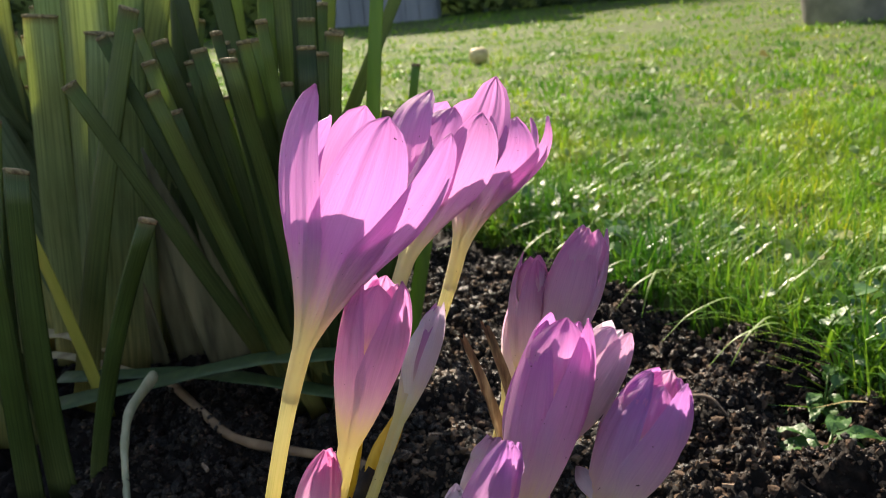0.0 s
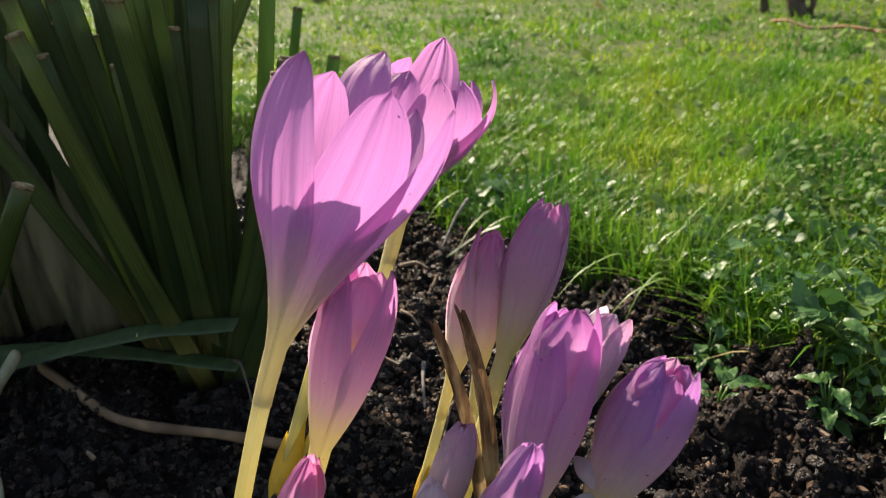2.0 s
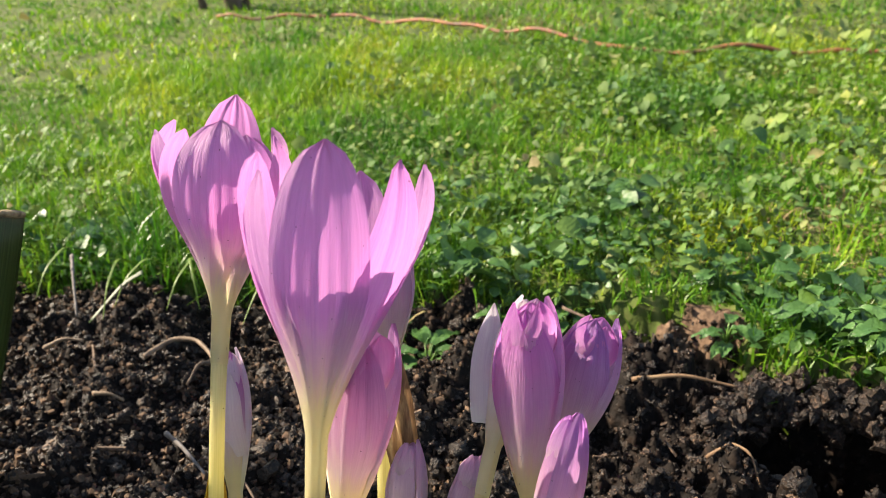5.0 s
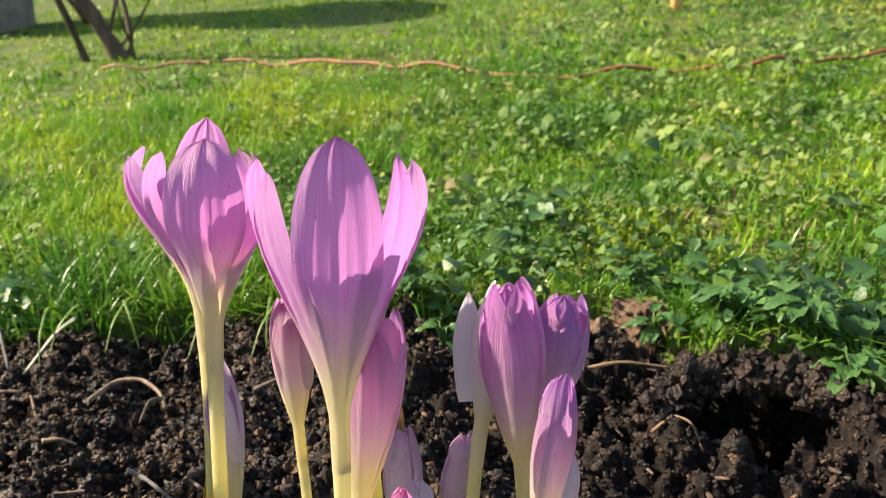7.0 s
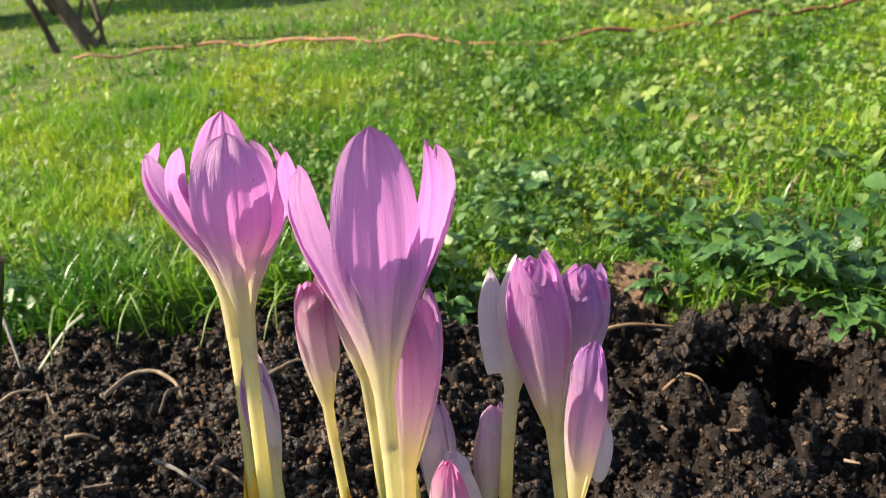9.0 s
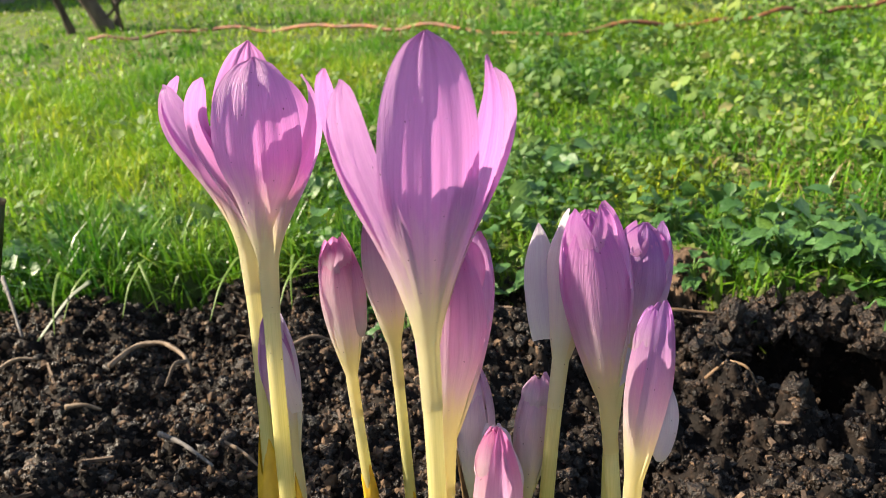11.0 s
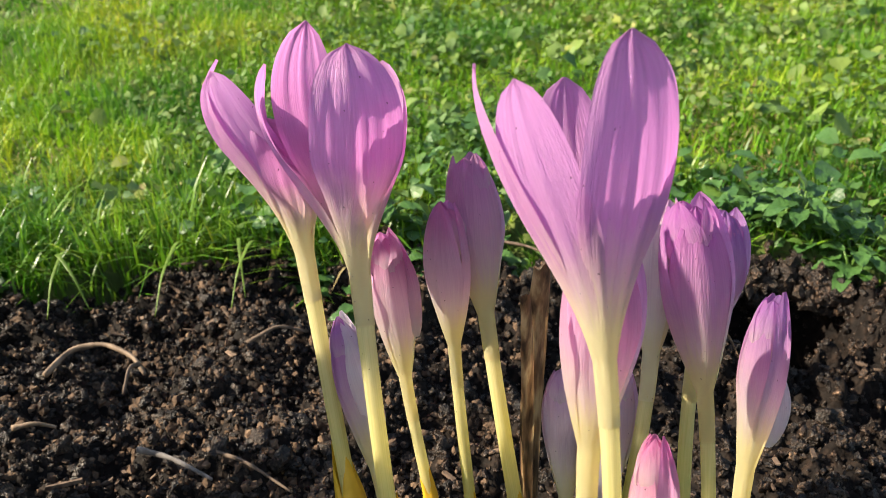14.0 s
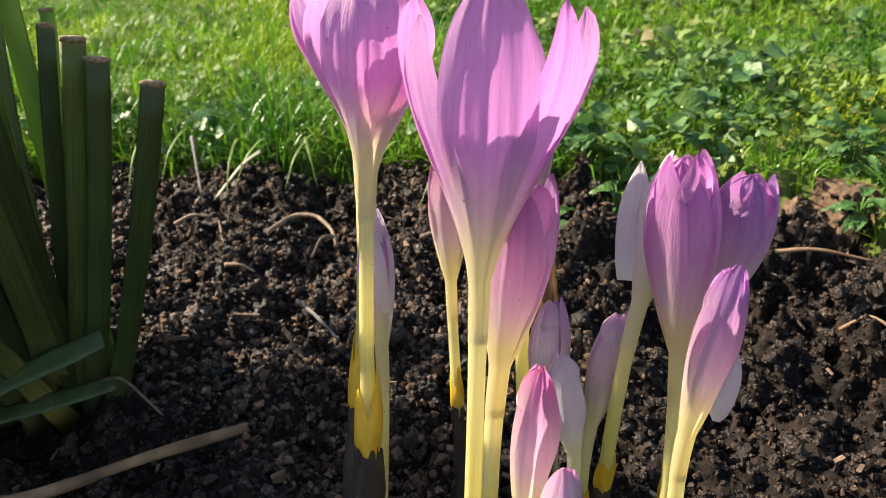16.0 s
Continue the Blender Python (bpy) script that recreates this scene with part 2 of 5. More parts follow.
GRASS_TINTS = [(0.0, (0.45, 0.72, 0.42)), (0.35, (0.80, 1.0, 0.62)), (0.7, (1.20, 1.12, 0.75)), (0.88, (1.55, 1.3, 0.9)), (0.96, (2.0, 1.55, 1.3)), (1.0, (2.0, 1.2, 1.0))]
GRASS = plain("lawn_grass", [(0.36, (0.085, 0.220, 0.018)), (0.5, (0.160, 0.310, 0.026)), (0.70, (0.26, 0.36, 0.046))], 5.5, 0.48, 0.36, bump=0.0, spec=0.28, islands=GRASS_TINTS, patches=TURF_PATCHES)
WEED = plain("broad_weed_leaf", [(0.36, (0.115, 0.200, 0.050)), (0.55, (0.180, 0.275, 0.072)), (0.68, (0.245, 0.300, 0.098))], 11.0, 0.56, 0.22, bump=0.7, distance=0.0012, spec=0.22, fine=420.0,
             islands=[(0.0, (0.50, 0.62, 0.60)), (0.3, (0.76, 0.86, 0.95)), (0.5, (0.98, 0.96, 1.45)), (0.62, (0.80, 0.92, 0.80)), (0.80, (1.10, 1.02, 0.85)), (0.92, (1.30, 1.08, 0.90)), (0.96, (1.35, 0.92, 1.3)), (1.0, (1.6, 0.90, 1.5))],
             patches=(7.0, [(0.35, (0.52, 0.70, 0.66)), (0.50, (1.0, 1.0, 0.98)), (0.62, (1.15, 1.04, 1.0)), (0.72, (1.30, 1.05, 1.1))]))
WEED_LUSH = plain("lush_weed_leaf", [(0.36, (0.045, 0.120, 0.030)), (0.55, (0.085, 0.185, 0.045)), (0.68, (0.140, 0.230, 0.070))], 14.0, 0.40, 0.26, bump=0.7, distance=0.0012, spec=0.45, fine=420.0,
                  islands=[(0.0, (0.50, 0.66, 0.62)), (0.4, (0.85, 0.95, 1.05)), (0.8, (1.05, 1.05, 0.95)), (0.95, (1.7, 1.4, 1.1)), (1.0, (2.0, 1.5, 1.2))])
GRASS_LUSH = plain("lush_edge_grass", [(0.36, (0.055, 0.170, 0.016)), (0.5, (0.105, 0.240, 0.024)), (0.70, (0.20, 0.31, 0.042))], 12.0, 0.36, 0.40, bump=0.0, spec=0.45, islands=GRASS_TINTS)
DEAD_GRASS = plain("dead_grass_blade", [(0.36, (0.16, 0.115, 0.055)), (0.5, (0.30, 0.235, 0.115)), (0.70, (0.44, 0.37, 0.20))], 30.0, 0.6, 0.2, bump=0.0, spec=0.25, islands=[(0.0, (0.6, 0.58, 0.55)), (1.0, (1.25, 1.2, 1.1))])
CORD = plain("orange_cord", [(0.38, (0.12, 0.058, 0.032)), (0.5, (0.25, 0.082, 0.038)), (0.65, (0.36, 0.125, 0.055))], 30, 0.6, bump=0.4)
CONCRETE = plain("weathered_concrete", [(0.3, (0.16, 0.15, 0.14)), (0.7, (0.30, 0.28, 0.26))], 18, 0.85, bump=0.5, distance=0.004)
PINE = plain("yellow_pine_wood", [(0.3, (0.42, 0.25, 0.07)), (0.7, (0.62, 0.42, 0.15))], 60, 0.6, bump=0.3, stretch=(1, 1, 0.1))
BARK = plain("shrub_bark", [(0.3, (0.035, 0.024, 0.016)), (0.7, (0.12, 0.085, 0.06))], 70, 0.85, bump=0.8, distance=0.004, stretch=(1, 1, 0.3))
BUSH = plain("hedge_leaf", [(0.3, (0.012, 0.028, 0.010)), (0.7, (0.045, 0.075, 0.022))], 3.0, 0.5, 0.2, bump=0.1, islands=[(0.0, (0.5, 0.6, 0.6)), (1.0, (1.3, 1.25, 1.0))])
APPLE = plain("windfall_skin", [(0.3, (0.42, 0.30, 0.13)), (0.7, (0.62, 0.50, 0.24))], 90, 0.45, bump=0.2)
SHED = plain("grey_boards", [(0.3, (0.16, 0.17, 0.20)), (0.7, (0.26, 0.27, 0.30))], 8, 0.8, bump=0.5, stretch=(1, 1, 0.1))


# ---- building helpers ----
def mesh(name, verts, faces, mat, parent=None, uvs=None, smooth=True, label=""):
    me = bpy.data.meshes.new(name)
    me.from_pydata([tuple(v) for v in verts] if not isinstance(verts, np.ndarray) else verts.tolist(), [], faces if isinstance(faces, list) else faces.tolist())
    for m in mat if isinstance(mat, (list, tuple)) else (mat,):
        me.materials.append(m)
    if uvs is not None:
        layer = me.uv_layers.new(name="UVMap")
        idx = np.empty(len(me.loops), dtype=np.int32)
        me.loops.foreach_get("vertex_index", idx)
        layer.data.foreach_set("uv", np.asarray(uvs, dtype=np.float32)[idx].ravel())
    me.polygons.foreach_set("use_smooth", [smooth] * len(me.polygons))
    me.update()
    ob = new(name, me)
    if parent is not None:
        ob.parent = parent
    return tagged(ob, label)


def thing(name, place, label, category, group=""):
    ob = new(name)
    ob.empty_display_size = 0.01
    ob.location = place
    return tagged(ob, label, category, group)


def unit(v):
    return v / (np.linalg.norm(v) + 1e-12)


def bezier(p, s):
    s = np.asarray(s)[:, None]
    a, b, c, d = (np.asarray(q, float) for q in p)
    return (1 - s) ** 3 * a + 3 * s * (1 - s) ** 2 * b + 3 * s * s * (1 - s) * c + s**3 * d


def sweep(path, radii, sides=10, flat=1.0, side=None, caps=True):
    """A tube along a path: rings with their radius, flattened across; side is the wide direction."""
    path, n = np.asarray(path, float), len(path)
    tang = np.gradient(path, axis=0)
    verts, uvs = [], []
    u = np.asarray(side, float) if side is not None else np.array([1.0, 0.13, 0.0])
    for k in range(n):
        t = unit(tang[k])
        u = unit(u - t * (u @ t))
        v = np.cross(t, u)
        for j in range(sides):
            a = 2 * math.pi * j / sides
            lens = abs(math.sin(a)) ** 1.6 if flat < 0.3 else 1.0
            verts.append(path[k] + radii[k] * (math.cos(a) * u + flat * math.sin(a) * lens * v))
            uvs.append((j / sides, k / (n - 1)))
    faces = [[k * sides + j, k * sides + (j + 1) % sides, (k + 1) * sides + (j + 1) % sides, (k + 1) * sides + j] for k in range(n - 1) for j in range(sides)]
    if caps:
        faces += [list(range(sides))[::-1], list(range((n - 1) * sides, n * sides))]
    return verts, faces, uvs




def lattice(seed):
    return np.random.default_rng(seed).random((256, 256))


def value_noise(x, y, scale, seed):
    """Smooth noise from 0 to 1 over arrays of x and y."""
    g = lattice(seed)
    x, y = x * scale + 1000.3, y * scale + 1000.7
    i, j = np.floor(x).astype(int), np.floor(y).astype(int)
    u, v = x - i, y - j
    u, v = u * u * (3 - 2 * u), v * v * (3 - 2 * v)
    at = lambda a, b: g[a % 256, b % 256]  # noqa: E731
    return (at(i, j) * (1 - u) + at(i + 1, j) * u) * (1 - v) + (at(i, j + 1) * (1 - u) + at(i + 1, j + 1) * u) * v


# ---- ground: bed and lawn in one sheet ----
EDGE_Y = np.array([-3.0, 0.0, 0.10, 0.15, 0.22, 0.27, 0.33, 0.39, 0.46, 0.53, 0.56, 0.62, 0.70, 0.78, 0.95, 1.3, 3.0, 6.0])
EDGE_X = np.array([0.45, 0.225, 0.255, 0.274, 0.274, 0.282, 0.268, 0.238, 0.208, 0.19, 0.155, 0.128, 0.092, 0.035, -0.10, -0.45, -1.6, -3.6])


def beyond_edge(x, y):
    """How far a place lies on the lawn's side of the bed's edge, in metres."""
    wob = (value_noise(x, y, 38, 3) - 0.5) * 0.030 + (value_noise(x, y, 110, 4) - 0.5) * 0.012
    return (x - np.interp(y, EDGE_Y, EDGE_X)) * 0.86 + wob


def bare_face(x, y):
    """The broken brown face of the turf where nothing grows."""
    return ((x - 0.284) / 0.026) ** 2 + ((y - 0.255) / 0.026) ** 2 + (value_noise(x, y, 120, 5) - 0.5) * 1.2 < 1


def ground_height(x, y):
    d = beyond_edge(x, y)
    turf = np.clip(d / 0.03, 0, 1)
    turf = turf * turf * (3 - 2 * turf)
    rough = (value_noise(x, y, 24, 11) - 0.5) * 0.024 + (value_noise(x, y, 70, 12) - 0.5) * 0.010 + (value_noise(x, y, 170, 13) - 0.5) * 0.010 + (value_noise(x, y, 390, 19) - 0.5) * 0.0052
    lawn = (value_noise(x, y, 2.2, 14) - 0.5) * 0.03 + (value_noise(x, y, 14, 15) - 0.5) * 0.008 + 0.012
    rough = rough * np.clip(1.9 - np.hypot(x - 0.02, y - 0.40) / 0.45, 0.0, 1.0) + (value_noise(x, y, 1.3, 17) - 0.5) * 0.03 * np.clip(np.hypot(x - 0.02, y - 0.40) - 0.5, 0, 1)
    far = np.clip((np.hypot(x, y) - 12) / 20, 0, 1)
    u, v = (x - 0.230) * 0.38 - (y - 0.168) * 0.925, (x - 0.230) * 0.925 + (y - 0.168) * 0.38
    hollow = -0.095 * np.exp(-np.minimum((u / 0.046) ** 2 + (v / 0.031) ** 2 + (value_noise(x, y, 75, 18) - 0.5) * 0.9, 4) ** 3)
    lip = 0.016 * np.exp(-(((d - 0.014) / 0.014) ** 2)) * np.clip((0.33 - y) / 0.1, 0, 1) * np.clip((y + 0.2) / 0.1, 0, 1) * (0.4 + value_noise(x, y, 60, 16))
    return lip + (rough * (1 + 0.7 * np.clip((x - 0.10) / 0.10, 0, 1)) - 0.008 + hollow) * (1 - turf) + lawn * turf * (1 - far)


def spaced(a, b, step, out_a, out_b, grow=1.22):
    core = list(np.arange(a, b + step / 2, step))
    s, lo = step, [a]
    while lo[-1] > out_a:
        s *= grow
        lo.append(lo[-1] - s)
    s, hi = step, [b]
    while hi[-1] < out_b:
        s *= grow
        hi.append(hi[-1] + s)
    return np.array(lo[:0:-1] + core + hi[1:])


def build_ground():
    xs, ys = spaced(-0.30, 0.34, 0.0019, -60, 60), spaced(0.05, 0.76, 0.0019, -60, 60)
    gx, gy = np.meshgrid(xs, ys)
    x, y = gx.ravel(), gy.ravel()
    z = ground_height(x, y)
    nx, ny = len(xs), len(ys)
    i = np.arange(nx * (ny - 1)).reshape(ny - 1, nx)[:, :-1].ravel()
    faces = np.stack([i, i + 1, i + nx + 1, i + nx], 1)
    ob = mesh("ground", np.stack([x, y, z], 1), faces, [SOIL, THATCH, EARTH])
    cx, cy = x[faces].mean(1), y[faces].mean(1)
    ob.data.polygons.foreach_set("material_index", np.where(bare_face(cx, cy), 2, beyond_edge(cx, cy) > 0.004).astype(np.int32))
    tagged(ob, "dark crumbly flower bed soil beside sunlit mown lawn", "ground", kind="structure")


build_ground()

ICO = bmesh.new()
bmesh.ops.create_icosphere(ICO, subdivisions=1, radius=1.0)
ICO_V = np.array([v.co[:] for v in ICO.verts])
ICO_F = np.array([[v.index for v in f.verts] for f in ICO.faces])
ICO.free()
ICO2 = bmesh.new()
bmesh.ops.create_icosphere(ICO2, subdivisions=2, radius=1.0)
ICO2_V = np.array([v.co[:] for v in ICO2.verts])
ICO2_F = np.array([[v.index for v in f.verts] for f in ICO2.faces])
ICO2.free()


def scatter_clods(name, count, sizes, base_v, base_f, mat, label, seed, box=(-0.22, 0.33, 0.06, 0.76)):
    """Uneven lumps of soil strewn over the bed, joined."""
    r = np.random.default_rng(seed)
    x, y = r.uniform(box[0], box[1], count * 2), r.uniform(box[2], box[3], count * 2)
    keep = (beyond_edge(x, y) < 0.010) & (value_noise(x, y, 18, 21) + r.random(len(x)) * 0.9 > 0.52)
    x, y = x[keep][:count], y[keep][:count]
    n = len(x)
    size = sizes[0] * (sizes[1] / sizes[0]) ** (r.random(n) ** 1.8)
    verts = base_v[None] * (1 + (r.random((n, len(base_v), 1)) - 0.5) * 1.15) * (0.7 + 0.6 * r.random((n, 1, 3))) * size[:, None, None]
    z = ground_height(x, y) + size * r.uniform(-0.2, 0.75, n)
    verts = verts + np.stack([x, y, z], 1)[:, None]
    faces = base_f[None] + (np.arange(n) * len(base_v))[:, None, None]
    ob = mesh(name, verts.reshape(-1, 3), faces.reshape(-1, base_f.shape[1]), mat, smooth=len(base_v) > 20)
    tagged(ob, label, "soil", kind="stuff")


scatter_clods("soil_clods", 1500, (0.0016, 0.0044), ICO2_V, ICO2_F, CLOD, "coarse dark brown clods lying on the bed", 31)
scatter_clods("soil_crumbs", 42000, (0.0006, 0.0024), ICO_V, ICO_F, CLOD, "fine dark brown crumbs of bed soil", 32)
# Dry crumbs, strewn thicker so their brown also stands in for sunlit soil
scatter_clods("soil_crumbs", 8000, (0.0007, 0.0026), ICO_V, ICO_F, EARTH, "dry brown crumbs near the turf that also imitate sunlit soil", 33, (-0.04, 0.25, 0.28, 0.70))


def overhang():
    """Rough lumps of soil held by the turf's roots, jutting out over the hollow."""
    r = np.random.default_rng(35)
    n = 900
    t = r.random(n)
    x = np.interp(t, [0, 0.35, 0.7, 1], [0.226, 0.254, 0.264, 0.254]) + r.normal(0, 0.006, n)
    y = np.interp(t, [0, 0.35, 0.7, 1], [0.216, 0.190, 0.150, 0.122]) + r.normal(0, 0.005, n)
    size = 0.0012 + 0.0040 * r.random(n) ** 2
    z = 0.003 + r.normal(0, 0.0042, n) + 0.25 * np.clip(x - 0.25, -0.02, 0.02)
    verts = ICO_V[None] * (1 + (r.random((n, len(ICO_V), 1)) - 0.5) * 1.1) * (0.8 + 0.5 * r.random((n, 1, 3))) * size[:, None, None] + np.stack([x, y, z], 1)[:, None]
    faces = ICO_F[None] + (np.arange(n) * len(ICO_V))[:, None, None]
    ob = mesh("soil_lip", verts.reshape(-1, 3), faces.reshape(-1, 3), CLOD, smooth=False)
    tagged(ob, "rough brown soil lip hanging over a dark hollow", "soil", kind="stuff")


overhang()


def scatter_chips(count, seed):
    r = np.random.default_rng(seed)
    x, y = r.uniform(-0.2, 0.33, count * 3), r.uniform(0.05, 0.72, count * 3)
    keep = beyond_edge(x, y) < 0.008
    x, y = x[keep][:count], y[keep][:count]
    n = len(x)
    long, a = 0.0012 + 0.007 * r.random(n) ** 3, r.uniform(0, math.pi, n)
    cube = np.array([[sx, sy, sz] for sx in (-1, 1) for sy in (-1, 1) for sz in (-1, 1)], float)
    f = np.array([[0, 1, 3, 2], [4, 6, 7, 5], [0, 4, 5, 1], [2, 3, 7, 6], [0, 2, 6, 4], [1, 5, 7, 3]])
    loc = cube[None] * np.stack([long, 0.0004 + 0.0008 * r.random(n), 0.0003 + 0.0005 * r.random(n)], 1)[:, None]
    loc += (r.random((n, 8, 3)) - 0.5) * 0.0006
    tilt = r.normal(0, 0.35, n)[:, None]
    lx, ly, lz = loc[..., 0], loc[..., 1], loc[..., 2] + loc[..., 0] * tilt
    c, s = np.cos(a)[:, None], np.sin(a)[:, None]
    z = ground_height(x, y) + 0.0035
    verts = np.stack([x[:, None] + lx * c - ly * s, y[:, None] + lx * s + ly * c, z[:, None] + lz], -1)
    faces = f[None] + (np.arange(n) * 8)[:, None, None]
    ob = mesh("plant_litter", verts.reshape(-1, 3), faces.reshape(-1, 4), CHIP, smooth=False)
    tagged(ob, "pale and brown bits of straw and bark on soil", "litter", kind="stuff")


scatter_chips(190, 41)


# ---- lawn ----
def sector(n, r0, r1, seed, power=1.0):
    """Places on the lawn in a ring sector round the bed."""
    r = np.random.default_rng(seed)
    rad = (r0 ** (2 * power) + (r1 ** (2 * power) - r0 ** (2 * power)) * r.random(n)) ** (0.5 / power)
    a = np.radians(r.uniform(-14, 130, n))
    x, y = -0.05 + rad * np.cos(a), 0.12 + rad * np.sin(a)
    keep = (beyond_edge(x, y) > 0.0) & ~bare_face(x, y) & (value_noise(x, y, 13, 77) + 0.5 * r.random(n) < 1.12)
    return x[keep], y[keep], r


def lushness(x, y):
    """Taller grass along the far edge of the bed, low weedy turf nearer by."""
    lush = np.clip((y - 0.38 - 0.25 * (x - 0.2)) / 0.12, 0, 1) * np.exp(-((beyond_edge(x, y) / 0.16) ** 2))
    return 0.46 + 0.42 * lush


def blades(name, x, y, r, height, width, label, droop=0.6, steps=3, mat=None):
    """Grass blades as narrow bent ribbons, folded along the middle."""
    n = len(x)
    patch = value_noise(x, y, 5, 51)
    clump = value_noise(x, y, 30, 52)
    h = height * (0.35 + 1.0 * r.random(n) ** 1.4) * (0.28 + 0.75 * patch + 0.85 * clump**1.5) * lushness(x, y)
    w = width * (0.6 + 0.8 * r.random(n))
    a, lean = r.uniform(0, 2 * math.pi, n) + 2.5 * clump, droop * (0.2 + 2.0 * r.random(n) ** 1.2)
    dx, dy = np.cos(a), np.sin(a)
    z0 = ground_height(x, y) - 0.002
    rows = []
    for k in range(steps + 1):
        s = k / steps
        out, up = h * lean * s * s, h * s * (1 - 0.42 * lean * s)
        half = w * 0.5 * (1 - s**1.6) + 0.0001
        for sign in (-1, 1):
            rows.append(np.stack([x + dx * out - dy * half * sign, y + dy * out + dx * half * sign, z0 + up], -1))
    verts = np.stack(rows, 1)
    m = 2 * (steps + 1)
    f = np.array([[2 * k, 2 * k + 1, 2 * k + 3, 2 * k + 2] for k in range(steps)])
    faces = f[None] + (np.arange(n) * m)[:, None, None]
    ob = mesh(name, verts.reshape(-1, 3), faces.reshape(-1, 4), mat or GRASS)
    tagged(ob, label, "grass", kind="stuff")


def split(x, y, r, reach):
    """Parts the places into those close to the bed, with a ragged border, and the rest."""
    near = beyond_edge(x, y) + (value_noise(x, y, 11, 53) - 0.5) * 0.22 < reach
    return (x[near], y[near], r), (x[~near], y[~near], r)


lush, open_turf = split(*sector(140000, 0.22, 1.3, 61, 0.75), 0.14)
blades("edge_grass", *lush, 0.048, 0.0018, "lush dark green grass along the bed edge", mat=GRASS_LUSH)
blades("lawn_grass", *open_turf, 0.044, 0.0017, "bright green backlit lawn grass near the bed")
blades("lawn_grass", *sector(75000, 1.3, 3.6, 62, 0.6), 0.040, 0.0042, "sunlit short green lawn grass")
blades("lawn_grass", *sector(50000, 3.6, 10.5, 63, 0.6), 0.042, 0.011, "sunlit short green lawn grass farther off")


def dead_grass():
    """Flattened tan grass in worn patches of the turf."""
    x, y, r = sector(60000, 0.30, 1.6, 64, 0.7)
    worn = (value_noise(x, y, 6, 78) + 0.30 * r.random(len(x)) > 0.80) | (((x - 0.47) / 0.07) ** 2 + ((y - 0.26) / 0.035) ** 2 + r.random(len(x)) < 1.2)
    blades("dead_grass", x[worn], y[worn], r, 0.034, 0.0020, "tan dead grass lying in worn patches of turf", droop=1.3, mat=DEAD_GRASS)


dead_grass()


def broad_leaves(name, x, y, r, size, height, label, mat=None):
    """Ovate weed leaves, each a bent and folded plate."""
    n = len(x)
    long = size * (0.45 + 0.8 * r.random(n) + 1.1 * (r.random(n) > 0.93))
    wide = long * (0.30 + 0.34 * r.random(n))
    a, tilt, roll = r.uniform(0, 2 * math.pi, n), r.normal(0.15, 0.40, n), r.normal(0, 0.5, n)
    z0 = ground_height(x, y) + height * r.random(n) ** 0.8
    outline = [(0.0, 0.10, 0.0), (0.35, 0.95, 0.10), (0.74, 0.85, 0.09), (1.0, 0.08, -0.05)]
    rows = []
    for s, half, up in outline:
        for e in (-1, 0, 1):
            u, v, w = long * s, wide * half * e, long * (up * 0.6 + (0.14 * abs(e) * half))
            uu, ww = u * np.cos(tilt) - w * np.sin(tilt), u * np.sin(tilt) + w * np.cos(tilt)
            vv, ww = v * np.cos(roll) - 0 * ww, ww + v * np.sin(roll)
            rows.append(np.stack([x + uu * np.cos(a) - vv * np.sin(a), y + uu * np.sin(a) + vv * np.cos(a), z0 + ww], -1))
    verts = np.stack(rows, 1)
    f = np.array([[3 * k + e, 3 * k + e + 1, 3 * k + e + 4, 3 * k + e + 3] for k in range(3) for e in (0, 1)])
    faces = f[None] + (np.arange(n) * 12)[:, None, None]
    ob = mesh(name, verts.reshape(-1, 3), faces.reshape(-1, 4), mat or WEED)
    tagged(ob, label, "weeds", kind="stuff")


def weed_places(n, r0, r1, seed, cut):
    x, y, r = sector(n, r0, r1, seed, 0.7)
    low = 1 - np.clip((y - 0.42 - 0.35 * (x - 0.2)) / 0.25, 0, 1)
    keep = value_noise(x, y, 9, 71) * 0.8 + low * 0.42 + r.random(len(x)) * 0.6 > cut
    return x[keep], y[keep], r


lush, open_turf = split(*weed_places(36000, 0.22, 1.2, 72, 0.99), 0.10)
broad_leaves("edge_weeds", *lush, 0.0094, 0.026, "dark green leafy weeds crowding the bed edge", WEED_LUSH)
broad_leaves("weed_leaves", *open_turf, 0.0080, 0.018, "low round green weed leaves in the turf")
broad_leaves("weed_leaves", *weed_places(40000, 1.2, 3.0, 73, 1.06), 0.0105, 0.016, "low green weed leaves across the lawn")


